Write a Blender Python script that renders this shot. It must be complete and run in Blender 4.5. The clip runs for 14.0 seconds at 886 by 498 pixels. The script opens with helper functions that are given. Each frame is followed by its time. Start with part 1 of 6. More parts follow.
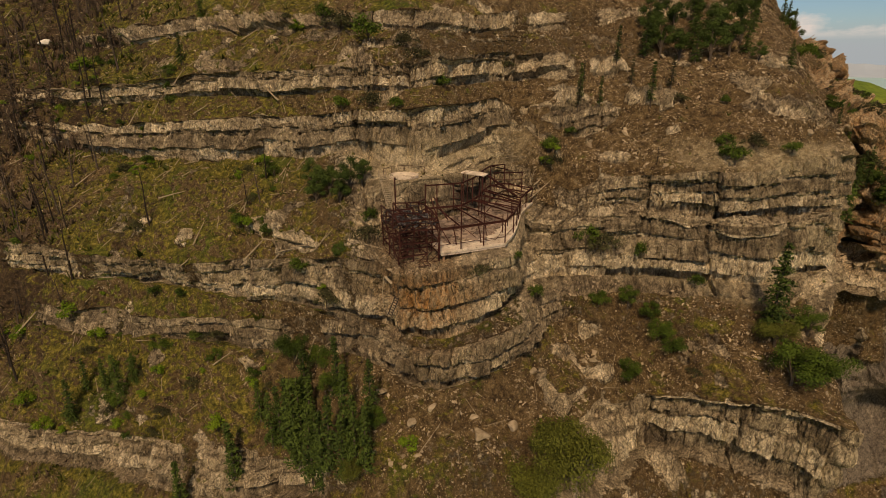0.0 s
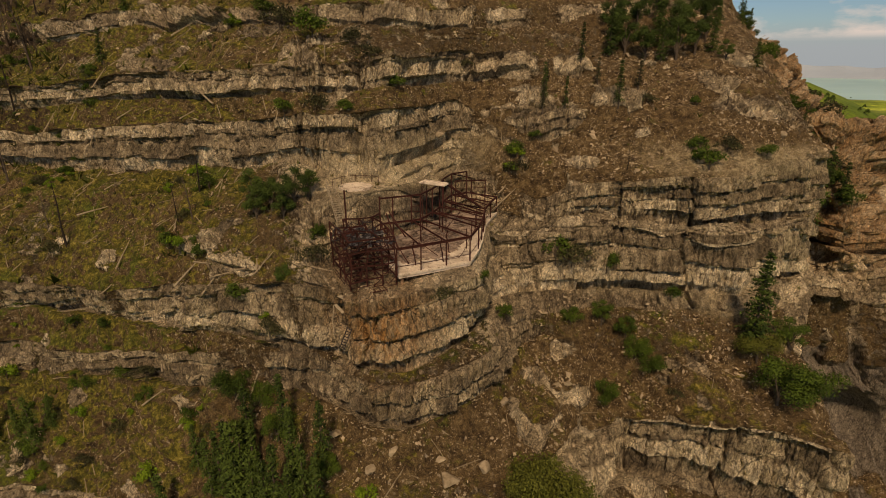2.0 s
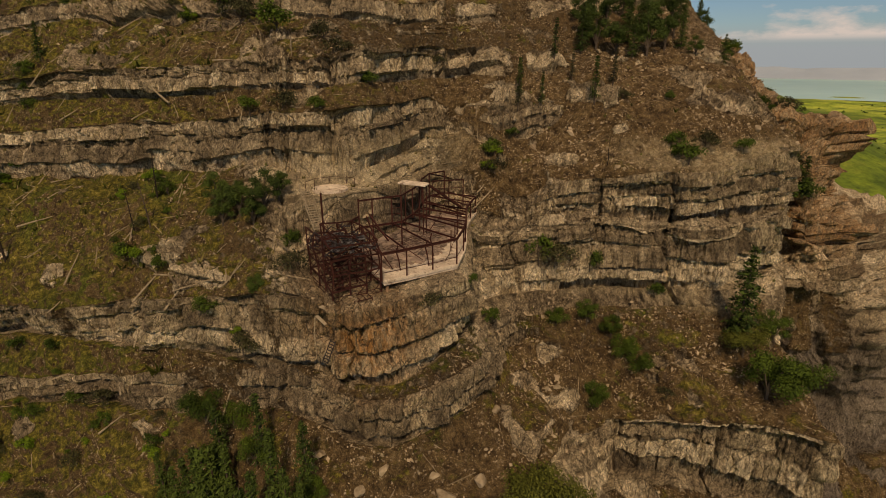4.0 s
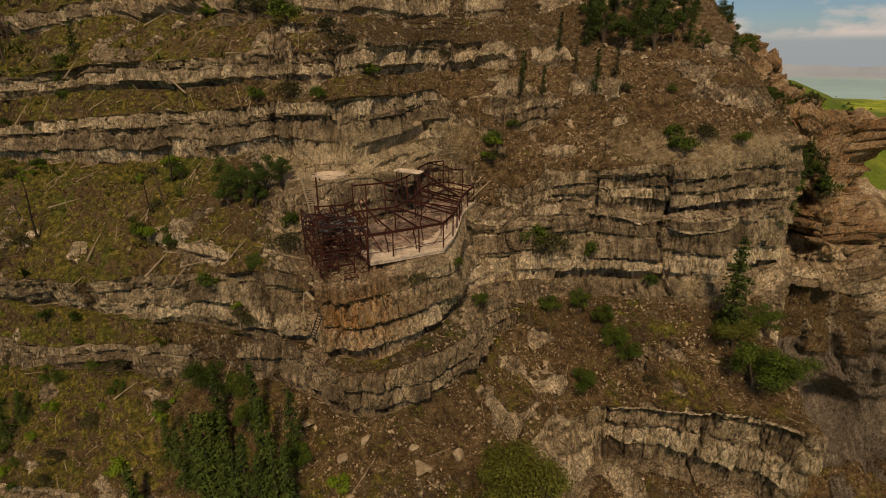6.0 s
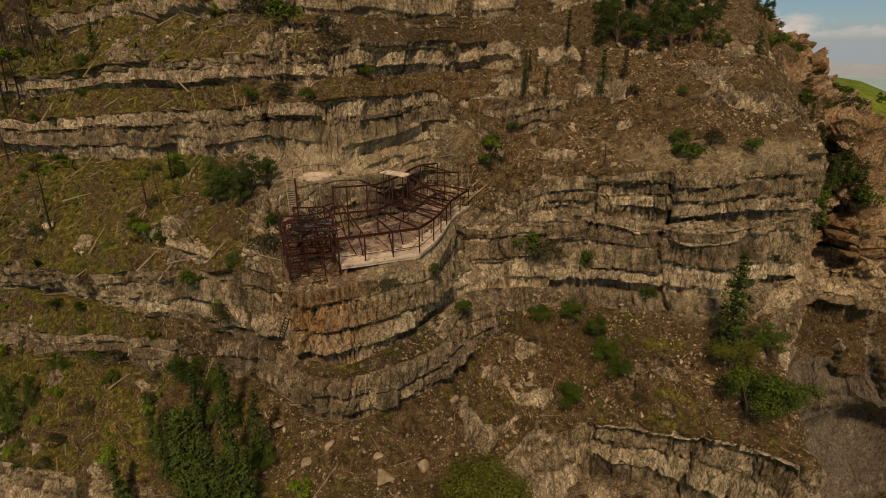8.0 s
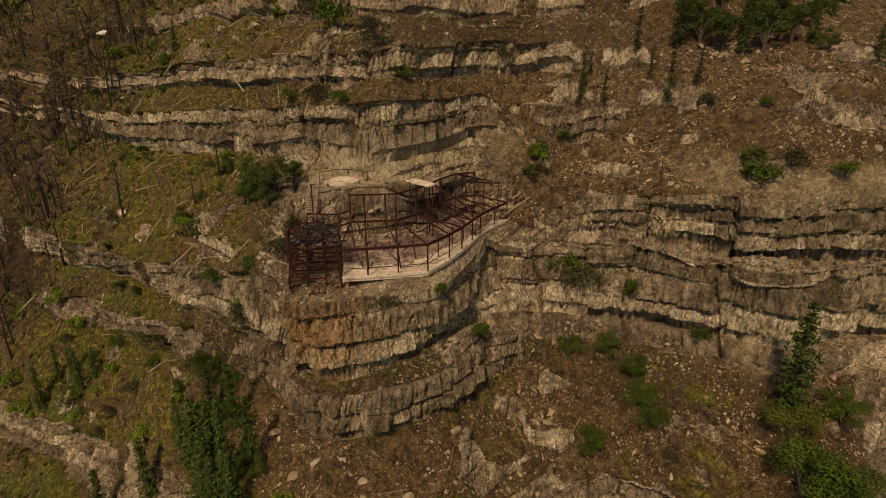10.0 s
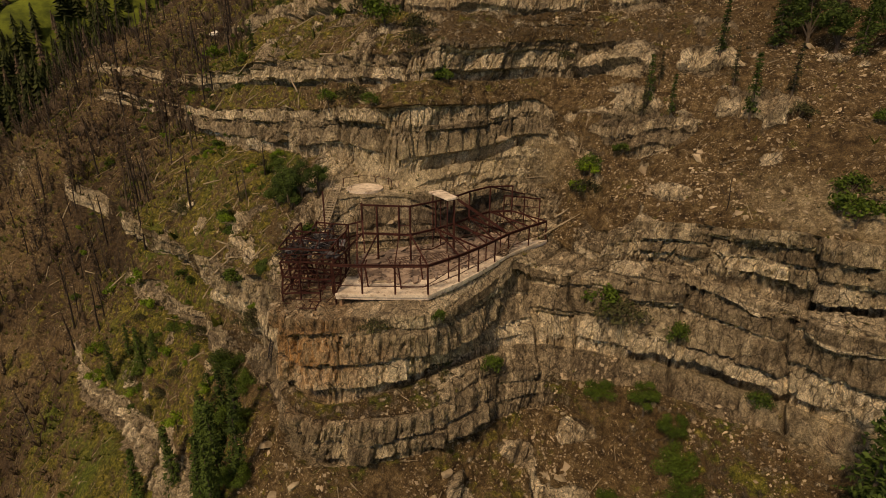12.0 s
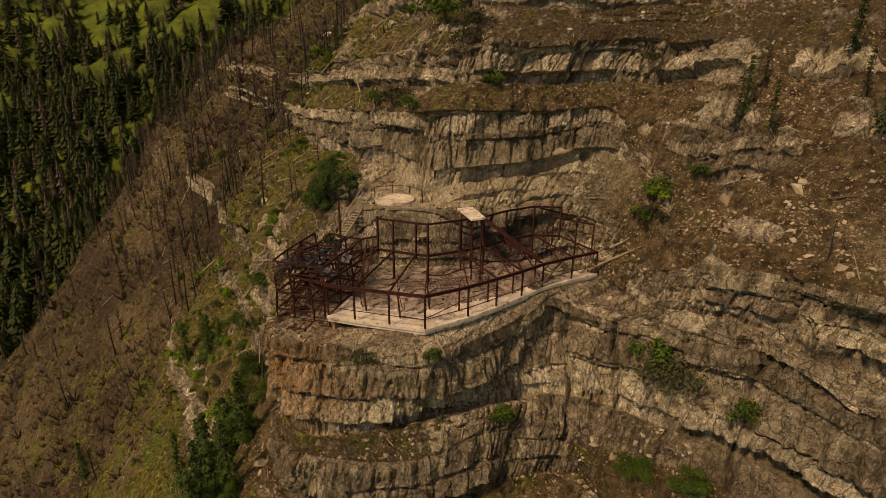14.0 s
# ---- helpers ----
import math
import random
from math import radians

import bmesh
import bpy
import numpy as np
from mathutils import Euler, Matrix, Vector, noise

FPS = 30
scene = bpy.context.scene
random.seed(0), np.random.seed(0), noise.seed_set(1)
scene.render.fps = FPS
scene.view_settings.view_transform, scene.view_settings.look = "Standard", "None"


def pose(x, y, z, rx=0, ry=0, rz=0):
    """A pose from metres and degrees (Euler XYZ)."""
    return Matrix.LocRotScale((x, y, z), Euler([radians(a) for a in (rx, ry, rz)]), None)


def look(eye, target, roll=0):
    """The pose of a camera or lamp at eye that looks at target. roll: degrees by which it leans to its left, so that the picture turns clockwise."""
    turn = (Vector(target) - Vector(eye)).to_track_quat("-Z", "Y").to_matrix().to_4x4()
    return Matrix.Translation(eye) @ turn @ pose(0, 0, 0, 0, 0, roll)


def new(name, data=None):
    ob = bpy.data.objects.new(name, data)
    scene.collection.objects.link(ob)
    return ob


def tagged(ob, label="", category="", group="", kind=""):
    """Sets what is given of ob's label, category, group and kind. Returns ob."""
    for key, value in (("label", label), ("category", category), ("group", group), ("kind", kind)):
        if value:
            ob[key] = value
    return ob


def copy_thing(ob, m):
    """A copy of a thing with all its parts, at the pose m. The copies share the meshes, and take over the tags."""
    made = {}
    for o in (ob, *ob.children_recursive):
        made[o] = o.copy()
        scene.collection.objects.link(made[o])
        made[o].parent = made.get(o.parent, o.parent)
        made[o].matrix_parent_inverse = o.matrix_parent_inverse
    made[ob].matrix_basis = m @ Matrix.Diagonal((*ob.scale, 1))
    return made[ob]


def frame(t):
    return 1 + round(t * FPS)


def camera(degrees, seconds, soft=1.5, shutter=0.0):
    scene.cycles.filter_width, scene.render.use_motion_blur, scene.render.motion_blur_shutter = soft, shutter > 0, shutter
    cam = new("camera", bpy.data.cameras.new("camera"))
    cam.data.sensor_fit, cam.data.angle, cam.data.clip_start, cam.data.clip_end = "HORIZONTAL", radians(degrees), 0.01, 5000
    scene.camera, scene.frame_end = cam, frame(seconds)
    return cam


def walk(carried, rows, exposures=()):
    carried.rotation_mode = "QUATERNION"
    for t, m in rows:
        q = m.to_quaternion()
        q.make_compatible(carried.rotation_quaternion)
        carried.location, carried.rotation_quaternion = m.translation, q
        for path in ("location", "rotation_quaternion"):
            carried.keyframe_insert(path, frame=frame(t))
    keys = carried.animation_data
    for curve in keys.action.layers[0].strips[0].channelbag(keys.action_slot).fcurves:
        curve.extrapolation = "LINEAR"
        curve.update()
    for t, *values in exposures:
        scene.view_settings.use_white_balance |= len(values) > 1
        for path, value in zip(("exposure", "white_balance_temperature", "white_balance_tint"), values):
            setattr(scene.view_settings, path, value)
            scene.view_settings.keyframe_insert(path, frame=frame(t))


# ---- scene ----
cam = camera(79.2, 14.0, soft=0.65)
METRES, EYE, TILT, LEAN, TURN = 60.0, 24.0, -20.0, 0.0, 0.0
ROWS = [
    (0.0, 0.0, 0.0, 0.0, 0.0, 0.0, -0.0),
    (0.5, 0.0054, 0.0367, 0.0116, -1.53, 0.02, 0.54),
    (1.0, 0.0092, 0.0675, 0.0212, -2.94, 0.0, 1.05),
    (1.5, 0.0099, 0.0952, 0.0297, -3.81, -0.0, 1.36),
    (2.0, 0.0054, 0.1189, 0.0359, -4.23, 0.04, 1.48),
    (2.5, -0.0029, 0.1413, 0.0409, -4.5, 0.08, 1.54),
    (3.0, -0.0153, 0.16, 0.0442, -7.69, 0.02, 2.75),
    (3.5, -0.028, 0.1727, 0.0446, -8.68, 0.01, 3.12),
    (4.0, -0.0375, 0.175, 0.0406, -8.67, 0.04, 3.15),
    (6.5, 0.0678, 0.1186, 0.0076, -3.87, 0.01, 1.39),
    (7.0, 0.0964, 0.1215, 0.0099, -2.69, -0.02, 0.96),
    (9.5, 0.2759, 0.1999, 0.0512, 6.47, -0.46, -2.59),
    (10.0, 0.3129, 0.2244, 0.0632, 10.38, -0.73, -4.04),
    (10.5, 0.3487, 0.2527, 0.0752, 13.5, -1.02, -5.15),
    (11.0, 0.3823, 0.2843, 0.0872, 16.03, -1.27, -6.05),
    (11.5, 0.414, 0.3192, 0.1001, 18.8, -1.59, -7.01),
    (12.0, 0.4429, 0.3566, 0.1145, 22.06, -2.05, -8.12),
    (12.5, 0.4691, 0.3967, 0.1288, 25.5, -2.56, -9.28),
    (13.0, 0.492, 0.4395, 0.1433, 28.61, -3.04, -10.3),
    (13.5, 0.5111, 0.4838, 0.158, 31.63, -3.56, -11.27),
    (14.0, 0.5263, 0.5292, 0.1738, 35.31, -4.27, -12.4),
]
walk(cam, [(t, pose(0, 0, EYE, TILT, LEAN, TURN) @ pose(METRES * x, METRES * y, METRES * z, 90 + pitch, roll, yaw)) for t, x, y, z, yaw, pitch, roll in ROWS],
     exposures=[(0.0, -0.44, 8600, 20), (4.0, -0.67, 8600, 20), (7.0, -0.69, 8600, 20), (11.0, -0.52, 8600, 20), (14.0, -0.43, 8600, 20)])

# ---- world, sun ----
SUN_ELEVATION, SUN_AZIMUTH = radians(48), radians(188)   # azimuth from +y, clockwise
world = bpy.data.worlds.new("sky")
scene.world = world
world.use_nodes = True
wn = world.node_tree.nodes
wl = world.node_tree.links
sky = wn.new("ShaderNodeTexSky")
sky.sky_type, sky.sun_disc = "NISHITA", False
sky.sun_elevation, sky.sun_rotation = SUN_ELEVATION, SUN_AZIMUTH
sky.air_density, sky.dust_density, sky.ozone_density = 1.0, 0.3, 2.0
wn["Background"].inputs["Strength"].default_value = 0.068
# a bank of cumulus low over the horizon, haze beneath it
ray = wn.new("ShaderNodeTexCoord")
split = wn.new("ShaderNodeSeparateXYZ")
wl.new(ray.outputs["Generated"], split.inputs["Vector"])
puff = wn.new("ShaderNodeTexNoise")
puff.inputs["Scale"].default_value, puff.inputs["Detail"].default_value, puff.inputs["Roughness"].default_value = 9.0, 7.0, 0.55
wide = wn.new("ShaderNodeMapping")
wide.inputs["Scale"].default_value = (1.0, 1.0, 2.6)
wl.new(ray.outputs["Generated"], wide.inputs["Vector"])
wl.new(wide.outputs["Vector"], puff.inputs["Vector"])


def sky_ramp(value, stops):
    r = wn.new("ShaderNodeValToRGB")
    while len(r.color_ramp.elements) < len(stops):
        r.color_ramp.elements.new(0.5)
    for e, (at, v) in zip(r.color_ramp.elements, stops):
        e.position, e.color = at, (v, v, v, 1)
    wl.new(value, r.inputs["Fac"])
    return r.outputs["Color"]


def sky_math(op, a, b):
    m = wn.new("ShaderNodeMath")
    m.operation = op
    for k, v in enumerate((a, b)):
        if isinstance(v, float):
            m.inputs[k].default_value = v
        else:
            wl.new(v, m.inputs[k])
    return m.outputs[0]


def sky_mix(fac, a, colour):
    m = wn.new("ShaderNodeMix")
    m.data_type = "RGBA"
    wl.new(fac, m.inputs[0])
    wl.new(a, m.inputs[6])
    m.inputs[7].default_value = (*colour, 1)
    return m.outputs[2]


bank = sky_math("ADD", sky_math("MULTIPLY", puff.outputs["Fac"], 0.13), split.outputs["Z"])
cloud = sky_math("MULTIPLY", sky_ramp(split.outputs["Z"], [(0.022, 0.0), (0.03, 1.0)]), sky_ramp(bank, [(0.105, 1.0), (0.125, 0.0)]))
haze = sky_ramp(split.outputs["Z"], [(0.012, 0.9), (0.03, 0.55), (0.05, 0.1), (0.08, 0.0)])
deep = wn.new("ShaderNodeMix")
deep.data_type, deep.blend_type = "RGBA", "MULTIPLY"
deep.inputs[0].default_value = 1.0
wl.new(sky.outputs["Color"], deep.inputs[6])
deep.inputs[7].default_value = (0.78, 1.18, 1.62, 1)
tone = sky_mix(haze, deep.outputs[2], (6.4, 8.3, 10.3))
tone = sky_mix(cloud, tone, (12.6, 12.8, 13.4))
# a broken cloud deck stands over the mountain
deck = sky_math("ADD", sky_math("MULTIPLY", puff.outputs["Fac"], 0.25), split.outputs["Z"])
tone = sky_mix(sky_ramp(deck, [(0.36, 0.0), (0.52, 0.9)]), tone, (5.6, 5.5, 5.3))
wl.new(tone, wn["Background"].inputs["Color"])

sun = new("sun", bpy.data.lights.new("sun", "SUN"))
sun.data.energy, sun.data.angle, sun.data.color = 3.8, radians(8), (1.0, 0.86, 0.66)
sun_from = Vector((math.sin(SUN_AZIMUTH) * math.cos(SUN_ELEVATION), math.cos(SUN_AZIMUTH) * math.cos(SUN_ELEVATION), math.sin(SUN_ELEVATION)))
sun.matrix_world = look((0, 0, 200), Vector((0, 0, 200)) - sun_from)

# ---- materials ----
def material(name, rough=0.9, metal=0.0):
    m = bpy.data.materials.new(name)
    m.use_nodes = True
    b = m.node_tree.nodes["Principled BSDF"]
    b.inputs["Roughness"].default_value, b.inputs["Metallic"].default_value = rough, metal
    b.inputs["Specular IOR Level"].default_value = 0.25
    return m, m.node_tree.nodes, m.node_tree.links, b


def n_noise(ns, ls, scale, detail=5.0, vec=None, rough=0.55, distortion=0.0):
    n = ns.new("ShaderNodeTexNoise")
    n.inputs["Scale"].default_value, n.inputs["Detail"].default_value = scale, detail
    n.inputs["Roughness"].default_value, n.inputs["Distortion"].default_value = rough, distortion
    if vec is not None:
        ls.new(vec, n.inputs["Vector"])
    return n.outputs["Fac"]


def n_ramp(ns, ls, fac, stops):
    r = ns.new("ShaderNodeValToRGB")
    while len(r.color_ramp.elements) < len(stops):
        r.color_ramp.elements.new(0.5)
    for e, (p, c) in zip(r.color_ramp.elements, stops):
        e.position, e.color = p, (*c, 1.0) if len(c) == 3 else c
    ls.new(fac, r.inputs["Fac"])
    return r.outputs["Color"]


def n_mix(ns, ls, fac, a, b, blend="MIX"):
    m = ns.new("ShaderNodeMix")
    m.data_type, m.blend_type = "RGBA", blend
    for k, v in ((0, fac), (6, a), (7, b)):
        if isinstance(v, (int, float)):
            m.inputs[k].default_value = v
        elif isinstance(v, tuple):
            m.inputs[k].default_value = (*v, 1.0)
        else:
            ls.new(v, m.inputs[k])
    return m.outputs[2]


def n_math(ns, ls, op, a, b=0.0, c=None):
    m = ns.new("ShaderNodeMath")
    m.operation = op
    for k, v in enumerate((a, b) if c is None else (a, b, c)):
        if isinstance(v, (int, float)):
            m.inputs[k].default_value = v
        else:
            ls.new(v, m.inputs[k])
    return m.outputs[0]


def n_stretch(ns, ls, vec, s):
    m = ns.new("ShaderNodeMapping")
    m.inputs["Scale"].default_value = s
    ls.new(vec, m.inputs["Vector"])
    return m.outputs["Vector"]


def n_bump(ns, ls, b, height, strength=0.5, distance=0.1):
    n = ns.new("ShaderNodeBump")
    n.inputs["Strength"].default_value, n.inputs["Distance"].default_value = strength, distance
    ls.new(height, n.inputs["Height"])
    ls.new(n.outputs["Normal"], b.inputs["Normal"])


def n_place(ns):
    return ns.new("ShaderNodeNewGeometry").outputs["Position"]


def n_attr(ns, name):
    a = ns.new("ShaderNodeAttribute")
    a.attribute_name = name
    return a.outputs["Fac"]


def terrain_material():
    m, ns, ls, b = material("limestone_hillside", 0.95)
    p = n_place(ns)
    rock, grass, ochre, burnt, tone, gorge_grey = (n_attr(ns, k) for k in ("rock", "grass", "ochre", "burnt", "tone", "gorge_grey"))
    pale, soot = n_attr(ns, "pale"), n_attr(ns, "soot")
    warp = ns.new("ShaderNodeVectorMath")
    warp.operation = "MULTIPLY_ADD"
    wob = ns.new("ShaderNodeTexNoise")
    wob.inputs["Scale"].default_value, wob.inputs["Detail"].default_value = 0.5, 4
    ls.new(p, wob.inputs["Vector"])
    ls.new(wob.outputs["Color"], warp.inputs[0])
    warp.inputs[1].default_value = (1.6, 1.6, 1.6)
    ls.new(p, warp.inputs[2])
    w = warp.outputs["Vector"]
    # bedded limestone: blocks of grey, dun and cream, dark water stains, lichen, rust
    layers = n_noise(ns, ls, 1.0, 6, n_stretch(ns, ls, w, (0.14, 0.14, 1.5)), 0.6)
    streak = n_noise(ns, ls, 1.0, 7, n_stretch(ns, ls, w, (1.5, 1.5, 0.22)), 0.66)
    ragged = n_noise(ns, ls, 1.0, 6, n_stretch(ns, ls, w, (3.6, 3.6, 0.95)), 0.68)
    patch = n_noise(ns, ls, 0.16, 6, p, 0.62)
    fine = n_noise(ns, ls, 3.2, 9, p, 0.72)
    grit = n_noise(ns, ls, 11.0, 4, p, 0.7)
    mixed = n_math(ns, ls, "ADD", n_math(ns, ls, "MULTIPLY", tone, 0.5), n_math(ns, ls, "MULTIPLY", layers, 0.5))
    stone = n_ramp(ns, ls, mixed, [(0.24, (0.19, 0.148, 0.098)), (0.42, (0.4, 0.323, 0.218)), (0.56, (0.58, 0.478, 0.325)), (0.72, (0.84, 0.72, 0.52))])
    stone = n_mix(ns, ls, n_ramp(ns, ls, patch, [(0.46, (0, 0, 0)), (0.64, (0.6,) * 3)]), stone, (0.26, 0.205, 0.135))
    rustm = n_math(ns, ls, "MULTIPLY", ochre, n_ramp(ns, ls, streak, [(0.34, (0.15,) * 3), (0.56, (1, 1, 1))]))
    stone = n_mix(ns, ls, rustm, stone, (0.42, 0.21, 0.075))
    wet = n_math(ns, ls, "MULTIPLY", n_ramp(ns, ls, streak, [(0.34, (0.7,) * 3), (0.45, (0, 0, 0))]), n_ramp(ns, ls, patch, [(0.42, (0.25,) * 3), (0.62, (1, 1, 1))]))
    stone = n_mix(ns, ls, wet, stone, (0.085, 0.068, 0.048))
    # stone turns greyer low down in the eastern gorge
    stone = n_mix(ns, ls, n_math(ns, ls, "MULTIPLY", gorge_grey, 0.85), stone, (0.22, 0.19, 0.16))
    stone = n_mix(ns, ls, 0.8, stone, n_ramp(ns, ls, ragged, [(0.36, (0.34, 0.31, 0.28)), (0.49, (1.0, 0.99, 0.97)), (0.66, (1.35, 1.32, 1.27))]), "MULTIPLY")
    # upright splinters and blocks between the joints
    jag = ns.new("ShaderNodeVectorMath")
    jag.operation = "MULTIPLY_ADD"
    shake = ns.new("ShaderNodeTexNoise")
    shake.inputs["Scale"].default_value, shake.inputs["Detail"].default_value = 1.6, 5
    ls.new(p, shake.inputs["Vector"])
    ls.new(shake.outputs["Color"], jag.inputs[0])
    jag.inputs[1].default_value = (0.6, 0.6, 1.0)
    ls.new(p, jag.inputs[2])
    split = []
    for stretch in ((0.75, 0.75, 0.34), (1.9, 1.9, 0.75)):
        q = n_stretch(ns, ls, jag.outputs["Vector"], stretch)
        cell = ns.new("ShaderNodeTexVoronoi")
        crack = ns.new("ShaderNodeTexVoronoi")
        crack.feature = "DISTANCE_TO_EDGE"
        for v in (cell, crack):
            v.inputs["Scale"].default_value = 1.0
            ls.new(q, v.inputs["Vector"])
        shade = ns.new("ShaderNodeSeparateColor")
        ls.new(cell.outputs["Color"], shade.inputs["Color"])
        split.append((shade.outputs[0], crack.outputs["Distance"]))
    (big, gap), (small, chink) = split
    stone = n_mix(ns, ls, 0.7, stone, n_ramp(ns, ls, small, [(0.1, (0.7, 0.68, 0.65)), (0.9, (1.25, 1.23, 1.2))]), "MULTIPLY")
    stone = n_mix(ns, ls, n_ramp(ns, ls, gap, [(0.01, (0.75,) * 3), (0.035, (0, 0, 0))]), stone, (0.05, 0.038, 0.026))
    stone = n_mix(ns, ls, n_ramp(ns, ls, chink, [(0.012, (0.3,) * 3), (0.045, (0, 0, 0))]), stone, (0.07, 0.052, 0.035))
    # scree and earth
    clod = n_noise(ns, ls, 0.9, 9, p, 0.72)
    earth = n_ramp(ns, ls, clod, [(0.36, (0.045, 0.027, 0.012)), (0.48, (0.12, 0.077, 0.034)), (0.58, (0.19, 0.128, 0.06)), (0.68, (0.31, 0.225, 0.12))])
    for scale, edge, tone in ((1.7, 0.2, (0.44, 0.345, 0.235)), (3.6, 0.26, (0.42, 0.32, 0.205)), (0.8, 0.12, (0.5, 0.4, 0.28))):
        v = ns.new("ShaderNodeTexVoronoi")
        v.inputs["Scale"].default_value = scale
        ls.new(w, v.inputs["Vector"])
        chips = n_ramp(ns, ls, v.outputs["Distance"], [(edge, (1, 1, 1)), (edge + 0.06, (0, 0, 0))])
        some = n_ramp(ns, ls, v.outputs["Color"], [(0.4, (0, 0, 0)), (0.45, (1, 1, 1))])
        dens = n_ramp(ns, ls, n_noise(ns, ls, 0.22, 4, p), [(0.36, (0, 0, 0)), (0.52, (1, 1, 1))])
        earth = n_mix(ns, ls, n_math(ns, ls, "MULTIPLY", n_math(ns, ls, "MULTIPLY", chips, some), dens), earth, tone)
    earth = n_mix(ns, ls, n_math(ns, ls, "MULTIPLY", burnt, 0.92), earth, n_ramp(ns, ls, clod, [(0.38, (0.022, 0.014, 0.008)), (0.6, (0.085, 0.052, 0.027)), (0.72, (0.2, 0.14, 0.08))]))
    # grass and low scrub
    tuft = n_noise(ns, ls, 1.3, 9, p, 0.75)
    green = n_ramp(ns, ls, tuft, [(0.36, (0.035, 0.032, 0.007)), (0.48, (0.1, 0.09, 0.015)), (0.57, (0.23, 0.19, 0.034)), (0.68, (0.44, 0.35, 0.11))])
    lush = n_ramp(ns, ls, n_noise(ns, ls, 0.11, 5, p), [(0.5, (0, 0, 0)), (0.66, (0.8,) * 3)])
    green = n_mix(ns, ls, lush, green, n_ramp(ns, ls, tuft, [(0.38, (0.04, 0.055, 0.008)), (0.6, (0.12, 0.16, 0.022))]))
    gmask = n_math(ns, ls, "ADD", grass, n_math(ns, ls, "MULTIPLY_ADD", n_noise(ns, ls, 0.3, 9, p, 0.75), 2.8, -1.4))
    soil = n_mix(ns, ls, n_ramp(ns, ls, gmask, [(0.38, (0, 0, 0)), (0.62, (1, 1, 1))]), earth, green)
    rmask = n_math(ns, ls, "ADD", rock, n_math(ns, ls, "MULTIPLY_ADD", clod, 1.4, -0.7))
    bare = n_ramp(ns, ls, rmask, [(0.42, (0, 0, 0)), (0.54, (1, 1, 1))])
    dusty = n_math(ns, ls, "MULTIPLY", pale, n_ramp(ns, ls, n_noise(ns, ls, 0.5, 6, p, 0.65), [(0.36, (0.2,) * 3), (0.56, (0.85,) * 3)]))
    marl = n_ramp(ns, ls, clod, [(0.34, (0.42, 0.33, 0.19)), (0.6, (0.72, 0.6, 0.38))])
    stone = n_mix(ns, ls, n_math(ns, ls, "MULTIPLY", dusty, 0.75), stone, marl)
    soil = n_mix(ns, ls, dusty, soil, marl)
    col = n_mix(ns, ls, bare, soil, stone)
    smoke = n_math(ns, ls, "MULTIPLY", soot, n_ramp(ns, ls, n_noise(ns, ls, 0.55, 6, p, 0.65), [(0.34, (0.35,) * 3), (0.56, (0.92,) * 3)]))
    col = n_mix(ns, ls, smoke, col, (0.075, 0.05, 0.045))
    col = n_mix(ns, ls, 0.85, col, n_ramp(ns, ls, fine, [(0.34, (0.5,) * 3), (0.56, (1.12,) * 3)]), "MULTIPLY")
    col = n_mix(ns, ls, 0.9, col, n_ramp(ns, ls, grit, [(0.4, (0.45,) * 3), (0.6, (1.35,) * 3)]), "MULTIPLY")
    ls.new(col, b.inputs["Base Color"])
    carved = n_math(ns, ls, "MULTIPLY", bare, n_math(ns, ls, "ADD", n_math(ns, ls, "ADD", n_math(ns, ls, "MULTIPLY", big, 0.9), n_math(ns, ls, "MULTIPLY", small, 0.5)), n_math(ns, ls, "MULTIPLY", ragged, 1.1)))
    h = n_math(ns, ls, "ADD", carved, n_math(ns, ls, "ADD", n_math(ns, ls, "MULTIPLY", fine, 1.2), clod))
    n_bump(ns, ls, b, h, 1.0, 0.4)
    return m


def plain_material(name, dark, light, scale, rough=0.9, metal=0.0, bump=0.3, distance=0.02):
    m, ns, ls, b = material(name, rough, metal)
    p = n_place(ns)
    a = n_noise(ns, ls, scale, 7, p, 0.65)
    c = n_noise(ns, ls, scale * 0.13, 4, p)
    col = n_ramp(ns, ls, a, [(0.32, dark), (0.68, light)])
    col = n_mix(ns, ls, 0.5, col, n_ramp(ns, ls, c, [(0.35, (0.6,) * 3), (0.65, (1, 1, 1))]), "MULTIPLY")
    ls.new(col, b.inputs["Base Color"])
    n_bump(ns, ls, b, a, bump, distance)
    return m


HILL = terrain_material()
RUST = plain_material("rusted_steel", (0.034, 0.011, 0.009), (0.1, 0.031, 0.023), 3.0, 0.8, 0.25)
CHAR = plain_material("charred_steel", (0.02, 0.018, 0.02), (0.07, 0.06, 0.062), 2.5, 0.7, 0.3)


